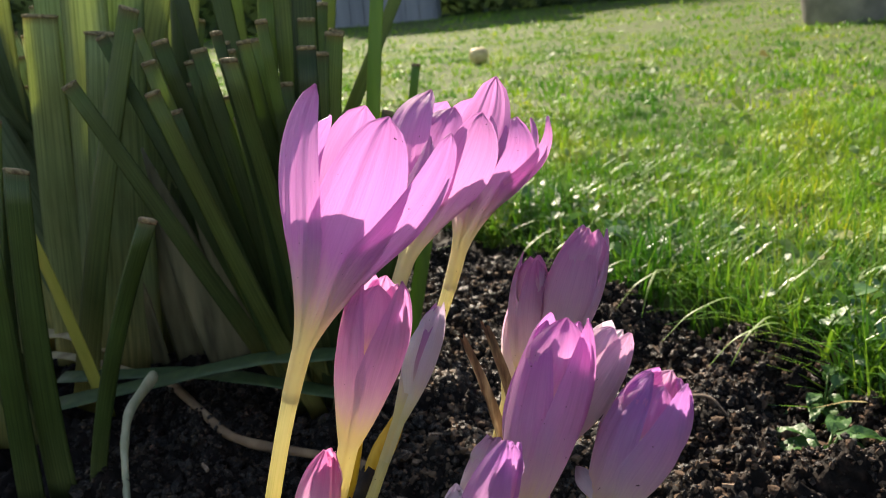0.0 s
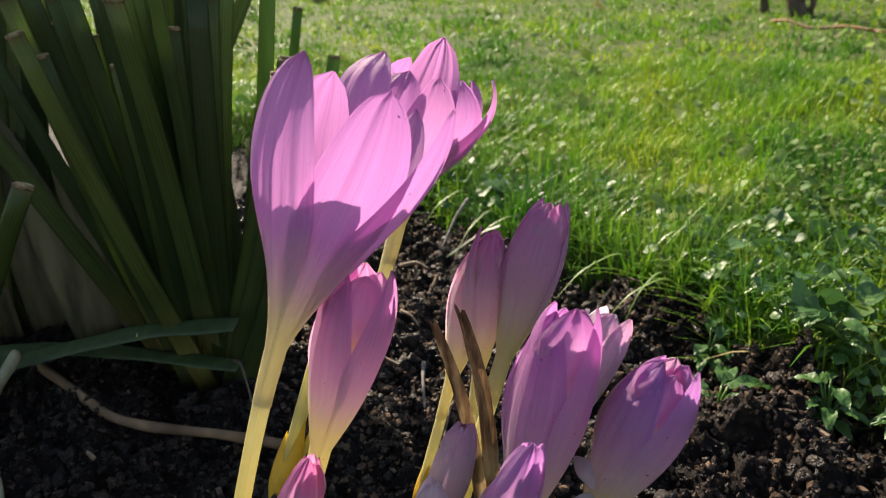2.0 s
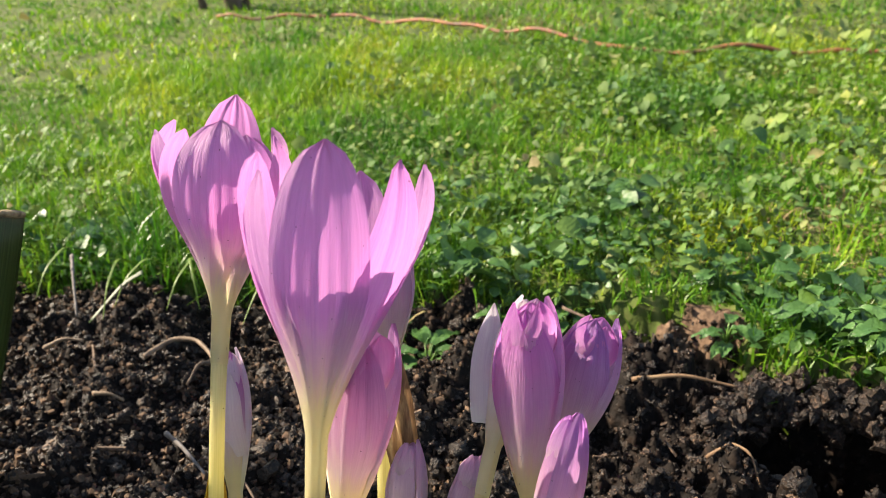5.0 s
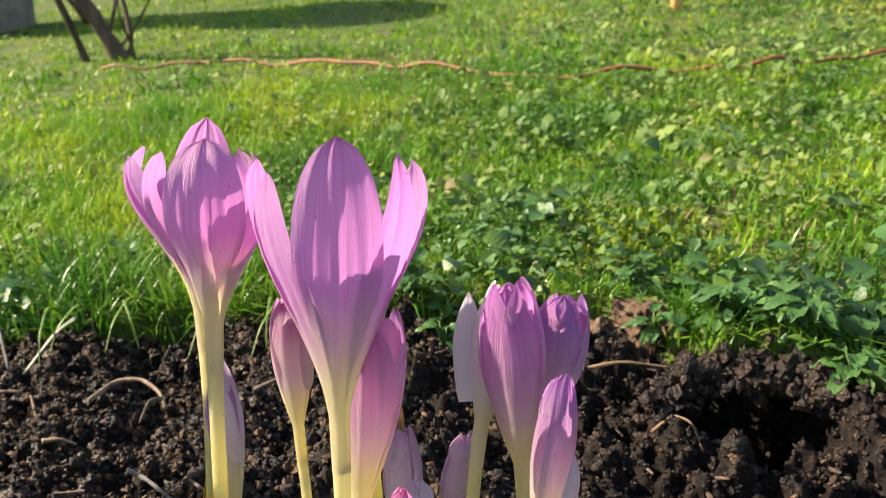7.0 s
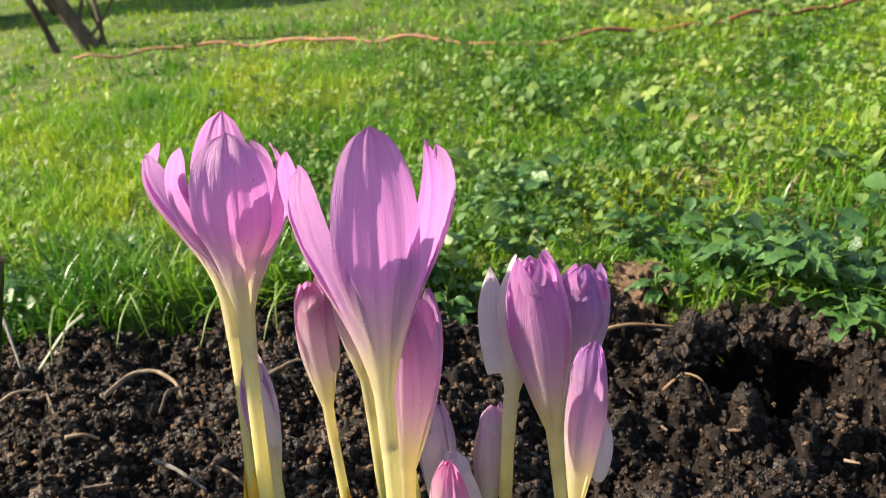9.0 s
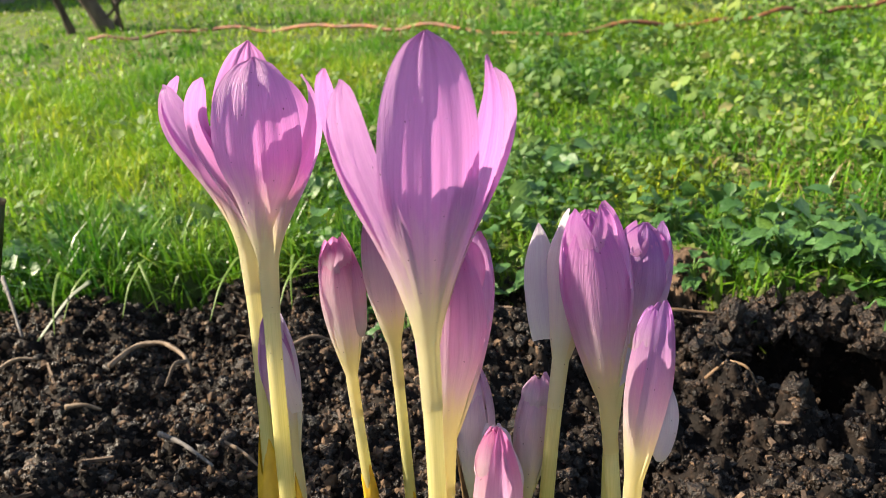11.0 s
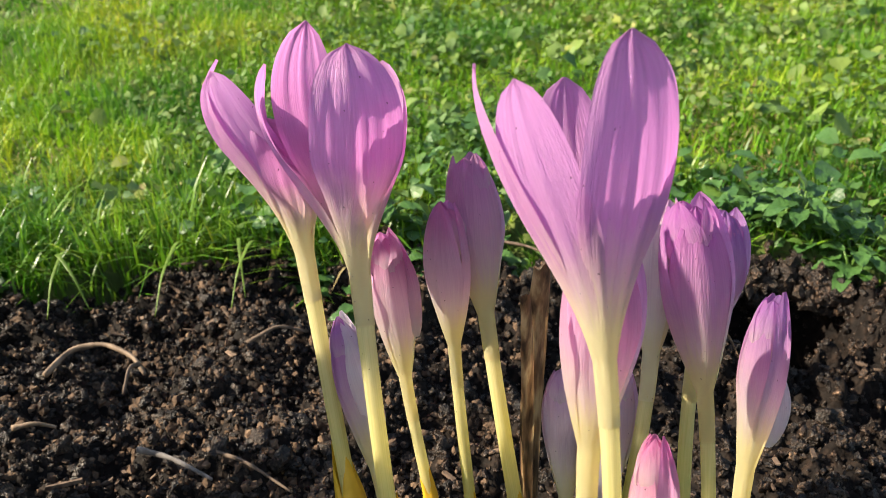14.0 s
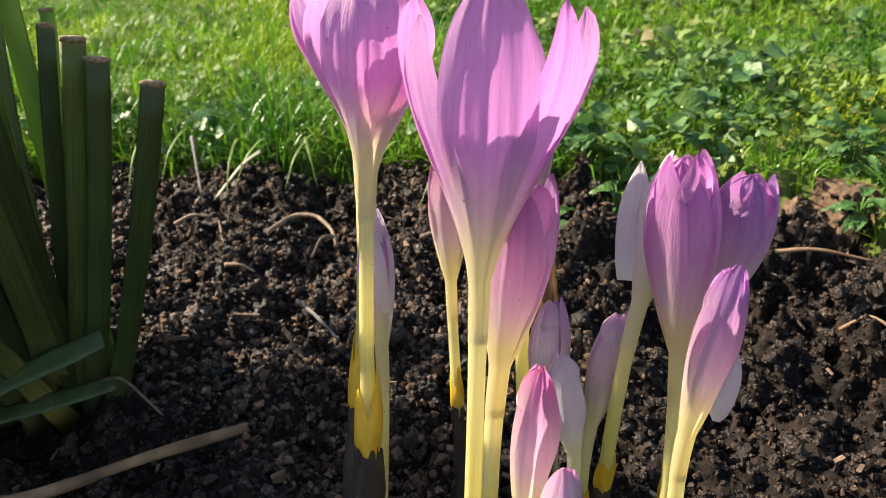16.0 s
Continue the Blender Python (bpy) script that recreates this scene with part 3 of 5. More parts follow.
# ---- autumn crocus flowers ----
def petal(neck, axis, tip, half, bulge, r0, out=0.0, turn=None, wave=0.0, seed=0, flare=0.95, base=1.1, twist=0.0, spine=(), flat=0.0):
    """One petal from the tube's mouth to its tip: arched along, cupped across, with a raised midrib and fine flutes. Returns verts, faces, uvs."""
    neck, tip = np.asarray(neck, float), np.asarray(tip, float)
    v = tip - neck
    h = v @ axis
    rad = v - axis * h
    rt = np.linalg.norm(rad)
    if turn is not None:
        rad = turn
    rad = unit(rad - axis * (rad @ axis))
    lat = np.cross(axis, rad)
    bulge = bulge + out
    p = [neck + rad * (r0 + out * 0.06), neck + axis * h * (0.33 if flare > 0.35 else 0.46) + rad * bulge * flare, neck + axis * h * 0.68 + rad * max(bulge * (2.0 - 0.8 * flare), rt * 0.98), tip + rad * out * 0.5]
    nu, nv = 22, 26 if half > 0.0105 else 16
    s = np.linspace(0, 1, nu + 1) ** 0.92
    c = bezier(p, s)
    tang = np.gradient(c, axis=0)
    r = np.random.default_rng(seed)
    ph = r.uniform(0, 6.28, 8)
    top, uvs = [], []
    for centre, r1 in spine:
        for j in range(nv + 1):
            th = (2 * j / nv - 1) * base + twist
            top.append(centre + r1 * (rad * math.cos(th) + lat * math.sin(th)))
            uvs.append((j / nv, 0.0))
    for k in range(nu + 1):
        t = unit(tang[k])
        nor = unit(np.cross(lat, t))
        if nor @ rad < 0:
            nor = -nor
        rise = min(s[k] / 0.52, 1.0)
        rise = rise * rise * (3 - 2 * rise)
        w = (r0 * base + (half - r0 * base) * rise)
        away = np.linalg.norm((c[k] - neck) - axis * ((c[k] - neck) @ axis))
        w = max(w, away * base * (1 - max(s[k] - 0.35, 0) * 1.2))
        start = 0.45 + 0.07 * flat
        if s[k] > start:
            w *= max(1 - ((s[k] - start) / (1 - start)) ** (1.9 + 0.6 * flat), 0.0) ** (0.74 - 0.18 * flat)
        w = max(w, 0.0004)
        open_out = min(max((s[k] - 0.22) / 0.4, 0.0), 1.0)
        open_out = flat * open_out * open_out * (3 - 2 * open_out)
        rho = max(away * (1.02 + 0.9 * open_out), w / (1.25 - 0.55 * open_out), 0.002)
        for j in range(nv + 1):
            e = 2 * j / nv - 1
            th = e * w / rho
            flute = (0.00036 * math.cos(e * 9 + ph[0] + 1.5 * s[k]) + 0.00030 * math.cos(e * 21 + ph[2] + 2.5 * s[k]) * math.cos(5 * s[k] + ph[3])
                     + 0.00020 * math.cos(e * 37 + ph[4] - 2 * s[k])) * rise * (1 - 0.5 * abs(e)) * half / 0.0145 + 0.00028 * math.exp(-((e / 0.3) ** 2)) * rise * (1 - 0.6 * s[k])
            edge = wave * math.sin(s[k] * 9 + ph[1] + e) * e * e * rise
            q = c[k] + lat * rho * math.sin(th) - nor * rho * (1 - math.cos(th)) + nor * (flute + edge)
            low = max(1 - s[k] / 0.38, 0.0)
            a = twist * low * low * (3 - 2 * low)
            d = q - neck
            d = d * math.cos(a) + np.cross(axis, d) * math.sin(a) + axis * (axis @ d) * (1 - math.cos(a))
            top.append(neck + d)
            uvs.append((j / nv, s[k]))
    m = nv + 1
    faces = [[k * m + j, k * m + j + 1, k * m + j + m + 1, k * m + j + m] for k in range(nu + len(spine)) for j in range(nv)]
    return np.array(top), faces, uvs


GROUP = "autumn crocus flowers in the clump"


def bud_tips(neck, tip, radius, spread, turn=0.0, seed=0, inner=True):
    """Petals for a closed bud: three outer and three inner ones round the axis."""
    neck, tip = np.asarray(neck, float), np.asarray(tip, float)
    axis = unit(tip - neck)
    u = unit(np.cross(axis, (0.2, 0.1, 1.0)))
    v = np.cross(axis, u)
    r = np.random.default_rng(seed)
    length = np.linalg.norm(tip - neck)
    out = []
    for k in range(6 if inner else 3):
        a = radians(turn + 120 * (k % 3) + (60 if k >= 3 else 0))
        d = math.cos(a) * u + math.sin(a) * v
        t = neck + axis * length * (1 - (0.015 + 0.05 * r.random() if k else 0)) * (1.0 if k < 3 else 1.0) + d * spread * (1 if k < 3 else 0.8)
        out.append((t, radius * (1.17 if k < 3 else 0.95), radius * (0.95 if k < 3 else 0.82), 0.0007 * (2 - k) if k < 3 else 0.0, d))
    return out


def crocus(base, neck, petals, mat, label, tube=0.0023, axis=None, sheath=0.045, ample=1.0, bow=(0, 0), mats=None, wave=0.0004, brown=True):
    """A flower: naked tube rising from the soil, its sheath, and petals given as (tip, half width, bulge, outward shift, turn)."""
    neck = np.asarray(neck, float)
    foot = np.array([base[0], base[1], -0.012])
    ob = thing("crocus_flower", (base[0], base[1], 0.0), label, "flower", GROUP)
    inv = np.array([base[0], base[1], 0.0])
    tips = np.array([np.asarray(p[0], float) for p in petals])
    if axis is None:
        axis = tips.mean(0) - neck
    axis = unit(np.asarray(axis, float))
    length = np.linalg.norm(neck - foot)
    lift = np.array([bow[0], bow[1], 0.0])
    path = bezier([foot, foot + (neck - foot) * 0.33 + lift, neck - axis * length * 0.3 + lift * 0.6, neck - axis * 0.0052], np.linspace(0, 1, 22))
    s = np.linspace(0, 1, 22)
    swell = 1.28 if len(petals[0]) > 5 else 1.15
    radii = tube * (1.12 - 0.12 * s + (swell - 1.0) * np.clip((s - 0.72) / 0.28, 0, 1) ** 2)
    radii[-1] *= 0.98
    e1 = unit(np.cross(axis, (0.2, 0.1, 1.0)))
    e2 = np.cross(axis, e1)
    ways = [p[4] if p[4] is not None else tips[k] - neck for k, p in enumerate(petals)]
    angles = np.array([math.atan2(w @ e2, w @ e1) for w in ways])
    order = np.argsort(np.argsort(angles)) * (2 * math.pi / len(petals))
    first = math.atan2(np.sin(angles - order).mean(), np.cos(angles - order).mean())
    twists = (order + first - angles + math.pi) % (2 * math.pi) - math.pi
    gone = np.zeros(len(path))
    gone[:-1] = np.cumsum(np.linalg.norm(np.diff(path, axis=0), axis=1)[::-1])[::-1]
    spine = []
    for d in (0.016, 0.012, 0.008, 0.004, 0.001):
        centre = np.array([np.interp(-d, -gone, path[:, c]) for c in range(3)])
        spine.append((centre - inv, np.interp(-d, -gone, radii) * 1.03 + 0.00004))
    below = np.linspace(0, 1, 24) * (1 - 0.0135 / gone[0]) * gone[0]
    stem = np.stack([np.interp(below - gone[0], -gone, path[:, c]) for c in range(3)], 1)
    v, f, uv = sweep(stem - inv, np.interp(below - gone[0], -gone, radii), 14, caps=False)
    mesh("tube", v, f, TUBE, ob, uv)
    for k, (tip, half, bulge, out, turn, *_) in enumerate(petals):
        wide_open = len(petals[k]) > 5
        low = neck + axis * (-0.006 if wide_open or k < 3 else 0.5 * np.linalg.norm(tips[k] - neck))
        v, f, uv = petal(low - inv, axis, np.asarray(tip) - inv, half, bulge, tube * swell, out, turn, wave, seed=k + int(1e4 * abs(neck[0])), flare=petals[k][5] if wide_open else 0.85, base=0.60 if wide_open else 1.1, twist=twists[k] if wide_open else 0.0, spine=spine if wide_open or k < 3 else (), flat=1.0 if wide_open else 0.35)
        mesh("petal", v, f, mats[k] if mats else mat, ob, uv)
    if sheath > 0:
        place = lambda z: np.stack([np.interp(z, path[:, 2], path[:, c]) for c in range(3)], -1) - inv
        low = sheath - 0.016 * ample
        if brown:
            z = np.linspace(-0.008, low - 0.001, 10)
            v, f, uv = sweep(place(z), tube * (1.35 * ample + 0.3 * np.linspace(1, 0, 10)) * (1 + 0.08 * np.sin(z * 700 + 1e4 * neck[0])), 16)
            wrinkle = np.random.default_rng(int(1e4 * abs(neck[0])))
            v = [q * np.array([1, 1, 1]) + wrinkle.normal(0, 0.00022, 3) + np.array([0, 0, wrinkle.normal(0, 0.0012) if a >= 144 else 0.0]) for a, q in enumerate(v)]
            mesh("brown_sheath", v, f, SHEATH_BROWN, ob, uv, label="papery dark brown sheath")
        v, f, uv = collar(place, low, sheath, tube, ample, int(1e4 * abs(neck[1])))
        mesh("yellow_sheath", v, f, SHEATH_YELLOW, ob, uv, label="yellow lobed sheath round the tube")
    return ob


def collar(place, low, high, tube, ample, seed):
    """A yellow sheath hugging the tube: pointed lobes above, a torn edge below."""
    r = np.random.default_rng(seed)
    lobes = r.uniform(0, 6.28) + np.array([0.0, 2.2, 4.0]) + r.uniform(-0.3, 0.3, 3)
    tall = np.array([1.0, 0.85, 0.6])
    n, m = 30, 9
    tear = r.uniform(-0.10, 0.06, n)
    verts, uvs = [], []
    for k in range(m + 1):
        for j in range(n):
            th = 2 * math.pi * j / n
            gap = np.abs((th - lobes + math.pi) % (2 * math.pi) - math.pi)
            reach = 0.42 + (0.58 * tall * np.clip(1 - gap / 1.15, 0, 1) ** 0.7).max()
            t = k / m
            z = low + (high - low) * (tear[j] * (1 - t) + reach * t)
            rad = tube * (1.12 + (0.75 * ample - 0.35) * math.sin(math.pi * min(0.25 + 0.75 * t, 1)) + 0.10 * math.cos(3 * th + 5 * t) + 0.35 * (ample - 1))
            verts.append(place(np.array([z]))[0] + rad * np.array([math.cos(th), math.sin(th), 0]))
            uvs.append((j / n, t))
    faces = [[k * n + j, k * n + (j + 1) % n, (k + 1) * n + (j + 1) % n, (k + 1) * n + j] for k in range(m) for j in range(n)]
    return verts, faces, uvs


def loose_petal(ob, foot, tip, half, facing, mat, label, blunt=0.75, closed=0.55):
    """A petal torn at its foot: blunt below, cupped, hanging on its flower."""
    org = np.array(ob.location)
    foot, tip, facing = np.array(foot, float), np.array(tip, float), np.array(facing, float)
    up = unit(tip - foot)
    out = unit(facing - up * (facing @ up))
    lat = np.cross(up, out)
    nu, nv = 14, 8
    top, uvs = [], []
    for k in range(nu + 1):
        s = k / nu
        w = half * (blunt + (1 - blunt) * math.sin(math.pi * min(s / 0.9, 1) * 0.5)) * max(1 - max(s - 0.5, 0) ** 2.2 * 4.5, 0.03) * (1 - closed + closed * min(s / 0.14, 1) ** 0.5)
        c = foot + (tip - foot) * s + out * 0.0035 * math.sin(math.pi * s)
        for j in range(nv + 1):
            e = 2 * j / nv - 1
            q = c + lat * w * math.sin(e * 1.15) / 0.913 - out * w * 0.75 * (1 - math.cos(e * 1.15)) + out * 0.0002 * math.cos(9 * e)
            top.append(q - org)
            uvs.append((j / nv, 0.3 + 0.7 * s))
    m = nv + 1
    faces = [[k * m + j, k * m + j + 1, k * m + j + m + 1, k * m + j + m] for k in range(nu) for j in range(nv)]
    mesh("petal", np.array(top), faces, mat, ob, uvs, label=label)


def opened(tips, half, bulge, flare=0.40):
    """Petals of an open cup; every other one lies outside its neighbours."""
    return [(p[0], half * p[1], bulge * p[2], p[3], np.array(p[4], float) if len(p) > 4 else None, flare) for p in tips]


crocus((-0.068, 0.207), (-0.0217, 0.2240, 0.1410), opened([
    ((-0.0103, 0.2240, 0.2055), 1.05, 1.0, 0.0012), ((-0.0040, 0.2574, 0.1955), 0.95, 1.0, 0.0010), ((-0.0125, 0.2468, 0.1950), 0.86, 1.0, 0.0, (-0.92, 0.28, 0.0)),
    ((0.0070, 0.2190, 0.1970), 1.0, 1.0, 0.0002), ((0.0211, 0.2247, 0.1910), 1.0, 1.0, 0.0012), ((0.0150, 0.2411, 0.1880), 0.95, 0.95, 0.0)], 0.0110, 0.0150),
    PETAL, "large open lilac-pink crocus with a cream tube", bow=(0.004, 0.0), tube=0.0021)
crocus((-0.060, 0.255), (0.0012, 0.2937, 0.1415), opened([
    ((0.0133, 0.2974, 0.1938), 1.1, 1.0, 0.0012), ((0.0293, 0.2948, 0.1854), 0.95, 0.95, 0.0), ((0.0347, 0.3190, 0.1947), 1.05, 1.0, 0.001),
    ((0.0166, 0.3231, 0.1868), 0.9, 1.0, 0.001), ((0.0320, 0.3090, 0.1820), 0.9, 0.9, 0.0), ((0.0200, 0.2960, 0.1880), 0.9, 0.9, 0.0)], 0.0116, 0.0168, 0.36),
    PETAL, "half-open lilac crocus with a tall pale yellow tube", bow=(0.004, 0.004), sheath=0.079, ample=1.55)
crocus((-0.066, 0.258), (0.0180, 0.3202, 0.1350), opened([
    ((0.0267, 0.3448, 0.1842), 0.95, 1.0, 0.001), ((0.0165, 0.3405, 0.1838), 1.0, 0.75, 0.0012, (-1.0, 0.15, 0.0)), ((0.0528, 0.3268, 0.1778), 1.0, 1.0, 0.001),
    ((0.0473, 0.3345, 0.1765), 0.9, 0.95, 0.0), ((0.0167, 0.3277, 0.1711), 1.0, 0.7, 0.0, (-0.6, -0.8, 0.0)), ((0.0410, 0.3230, 0.1790), 0.95, 1.0, 0.0008)], 0.0113, 0.0178, 0.34),
    PETAL, "half-open lilac crocus with one petal folded inward", bow=(0.004, 0.004), sheath=0.079, ample=1.5)
pink = crocus((-0.004, 0.264), (0.0322, 0.2960, 0.0828), bud_tips((0.0322, 0.2960, 0.0828), (0.0455, 0.3060, 0.1245), 0.0074, 0.0030, 20, 1),
       PETAL_PALE, "small pink crocus bud fading to cream", tube=0.0019, sheath=0.049, ample=0.9)
loose_petal(pink, (0.0351, 0.2911, 0.0912), (0.0464, 0.2996, 0.1183), 0.0036, (-0.6, -0.6, 0.3), PETAL_PALE, "outer petal loose at its foot", blunt=0.55)
crocus((0.010, 0.262), (0.0381, 0.2795, 0.0947), bud_tips((0.0381, 0.2795, 0.0947), (0.0430, 0.2825, 0.1390), 0.0070, 0.0026, 60, 2),
       PETAL_PALE, "slim closed crocus bud with a cream foot", tube=0.0019, sheath=0.038, ample=0.8)
crocus((0.004, 0.240), (0.0460, 0.2710, 0.1036), bud_tips((0.0460, 0.2710, 0.1036), (0.0630, 0.2815, 0.1475), 0.0088, 0.0040, 55, 3),
       PETAL_BUD, "tall closed lilac crocus bud", tube=0.0024)
crocus((-0.053, 0.211), (-0.0142, 0.2262, 0.1085), bud_tips((-0.0142, 0.2262, 0.1085), (0.0000, 0.2270, 0.1545), 0.0092, 0.0058, 95, 4),
       PETAL_BUD, "plump lilac crocus bud with a few dark specks", tube=0.0025, sheath=0.060, ample=1.35)
crocus((0.004, 0.186), (0.0316, 0.2000, 0.0970), bud_tips((0.0316, 0.2000, 0.0970), (0.0470, 0.2105, 0.1465), 0.0098, 0.0050, 10, 5),
       PETAL_DEEP, "upright lilac crocus bud opening at the tip", tube=0.0021)
lean = crocus((0.018, 0.196), (0.0530, 0.2020, 0.0955), bud_tips((0.0530, 0.2020, 0.0955), (0.0698, 0.1995, 0.1340), 0.0100, 0.0042, 75, 6),
       PETAL_VIOLET, "leaning violet crocus bud with a pale side", tube=0.0022, mats=[PETAL_VIOLET, PETAL_CREAM, PETAL_VIOLET] + [PETAL_DEEP] * 3)
loose_petal(lean, (0.0525, 0.1985, 0.1000), (0.0470, 0.2060, 0.1055), 0.0026, (-0.2, -0.9, 0.4), PETAL_WHITE, "torn white scrap of petal")
loose_petal(lean, (0.0500, 0.1985, 0.0985), (0.0372, 0.2000, 0.0905), 0.0024, (-0.2, -0.8, 0.6), PETAL_WHITE, "torn white scrap of petal")
white = crocus((0.018, 0.222), (0.0385, 0.2158, 0.1040), bud_tips((0.0385, 0.2158, 0.1040), (0.0612, 0.2182, 0.1390), 0.0074, 0.0040, 30, 7),
       PETAL_CREAM, "white crocus bud tinged with lilac", tube=0.0022, mats=[PETAL_CREAM, PETAL_WHITE, PETAL_WHITE, PETAL_CREAM, PETAL_WHITE, PETAL_CREAM])
loose_petal(white, (0.0368, 0.2215, 0.1040), (0.0585, 0.2315, 0.1330), 0.0056, (-0.75, 0.00, 0.25), PETAL_WHITE, "white petal torn loose at its foot", blunt=0.95, closed=0.12)
shut = crocus((0.006, 0.182), (0.0165, 0.1857, 0.0850), bud_tips((0.0165, 0.1857, 0.0850), (0.0310, 0.1848, 0.1280), 0.0059, 0.0020, 15, 8),
       PETAL_VIOLET, "closed violet crocus bud with a creamy foot", tube=0.0022)
loose_petal(shut, (0.0195, 0.1800, 0.0835), (0.0262, 0.1796, 0.1050), 0.0032, (-0.7, -0.5, 0.4), PETAL_WHITE, "pale cream flap at its foot")
crocus((-0.004, 0.230), (0.0140, 0.2365, 0.0630), bud_tips((0.0140, 0.2365, 0.0630), (0.0260, 0.2415, 0.0955), 0.0060, 0.0018, 15, 9),
       PETAL_CREAM, "short pale pink crocus bud", tube=0.0020, sheath=0.03)
crocus((-0.004, 0.222), (0.011, 0.2232, 0.0572), bud_tips((0.011, 0.2232, 0.0572), (0.0141, 0.2286, 0.0860), 0.0056, 0.0016, 50, 10),
       PETAL_WHITE, "short whitish crocus bud", tube=0.0020, sheath=0.02)
crocus((-0.040, 0.205), (-0.0290, 0.2080, 0.0720), bud_tips((-0.0290, 0.2080, 0.0720), (-0.0175, 0.2104, 0.1122), 0.0058, 0.0014, 0, 11),
       PETAL_PALE, "pointed pink crocus bud, white below", tube=0.0020, sheath=0.03)
crocus((-0.040, 0.190), (-0.0345, 0.1915, 0.0700), bud_tips((-0.0345, 0.1915, 0.0700), (-0.0294, 0.1927, 0.0975), 0.0050, 0.0010, 0, 12),
       PETAL_CREAM, "lowest small pink crocus bud", tube=0.0018, sheath=0.03)
crocus((0.018, 0.228), (0.0240, 0.2235, 0.0600), bud_tips((0.0240, 0.2235, 0.0600), (0.0385, 0.2243, 0.0905), 0.0058, 0.0018, 80, 13),
       PETAL_CREAM, "small lilac crocus bud beside a pale tube", tube=0.0020, sheath=0.03)
small = crocus((-0.050, 0.262), (-0.0080, 0.2905, 0.0800), bud_tips((-0.0080, 0.2905, 0.0800), (0.0080, 0.3060, 0.1150), 0.0058, 0.0010, 10, 14),
       PETAL_VIOLET, "small lilac crocus bud with a white petal", tube=0.0020, sheath=0.0,
       mats=[PETAL_WHITE, PETAL_VIOLET, PETAL_VIOLET, PETAL_WHITE, PETAL_VIOLET, PETAL_WHITE])
loose_petal(small, (-0.0068, 0.289, 0.0865), (0.0024, 0.3, 0.1105), 0.0038, (-0.8, -0.5, 0.3), PETAL_WHITE, "white petal hanging loose", blunt=1.0, closed=0.25)


# ---- iris clump ----
def sword(parent, base, tip, width, mat, bend=(0, 0), cut=True, turn=None, thick=0.16, taper=0.72):
    """A sword-shaped iris leaf, shorn off at the top, as a part of its plant."""
    org = np.array(parent.location)
    b, t = np.asarray(base, float), np.asarray(tip, float)
    mid = (b + t) / 2 + np.array([bend[0], bend[1], 0])
    path = bezier([b, b + (mid - b) * 0.66, t + (mid - t) * 0.66, t], np.linspace(0, 1, 12))
    s = np.linspace(0, 1, 12)
    radii = width * 0.5 * (1.0 - (1 - taper) * s)
    if not cut:
        radii = radii * np.clip((1 - s) / 0.5, 0.03, 1) ** 0.8
    v, f, uv = sweep(path - org, radii, 10, thick, turn if turn is not None else (1.0, 0.25, 0.0))
    leaf = mesh("leaf", v, f, mat, parent, uv)
    if cut:
        d = unit(path[-1] - path[-2])
        v, f, uv = sweep(np.array([path[-1] - d * 0.0012, path[-1] + d * 0.0005, path[-1] + d * 0.0011]) - org, radii[-1] * np.array([1.03, 1.06, 0.8]), 10, thick * 1.05, turn if turn is not None else (1.0, 0.25, 0.0))
        mesh("cut_end", v, f, CUT, leaf, uv, label="dried brown cut end")
    return leaf


def iris(place, leaves, label, mat=IRIS, cut=True):
    ob = thing("iris_plant", (place[0], place[1], 0.0), label, "plant", "cut-back iris plants")
    for base, tip, width, *bow in leaves:
        b = (base[0], base[1], -0.01)
        sword(ob, b, tip, width, mat, bend=bow[0] if bow else (0.006 * math.sin(50 * tip[0]), -0.004), turn=(1.0, 0.35 * math.sin(90 * tip[0]), 0.0), thick=0.34 if bow else 0.16, taper=0.95 if bow else 0.72, cut=cut)
    return ob


def iris_thicket(place, spread, count, lo, hi, width, label, seed, mat=IRIS):
    """Many shorn leaves standing close together."""
    r = np.random.default_rng(seed)
    leaves = []
    for k in range(count):
        x, y = place[0] + r.uniform(-1, 1) * spread[0], place[1] + r.uniform(-1, 1) * spread[1]
        z = r.uniform(lo, hi)
        leaves.append(((x, y), (x + r.normal(0.02, 0.25) * z, y + r.normal(0.05, 0.15) * z, z), width * r.uniform(0.7, 1.25)))
    return iris(place, leaves, label, mat)


iris((-0.100, 0.455), [
    ((-0.082, 0.452), (-0.133, 0.420, 0.191), 0.011), ((-0.090, 0.462), (-0.140, 0.440, 0.205), 0.012), ((-0.088, 0.470), (-0.120, 0.460, 0.208), 0.012),
    ((-0.086, 0.474), (-0.110, 0.470, 0.210), 0.012), ((-0.084, 0.480), (-0.098, 0.470, 0.210), 0.012), ((-0.088, 0.490), (-0.096, 0.490, 0.210), 0.012),
    ((-0.105, 0.480), (-0.137, 0.480, 0.189), 0.011)], "fan of dark green shorn iris leaves")
iris((-0.080, 0.490), [
    ((-0.098, 0.500), (-0.121, 0.510, 0.262), 0.015), ((-0.110, 0.510), (-0.151, 0.530, 0.256), 0.014), ((-0.094, 0.490), (-0.076, 0.500, 0.310), 0.016),
    ((-0.086, 0.480), (-0.061, 0.500, 0.300), 0.018), ((-0.078, 0.460), (-0.057, 0.460, 0.201), 0.018), ((-0.080, 0.500), (-0.058, 0.510, 0.190), 0.014),
    ((-0.075, 0.460), (-0.048, 0.470, 0.210), 0.014)], "tall dark green iris fan in the middle of the clump")
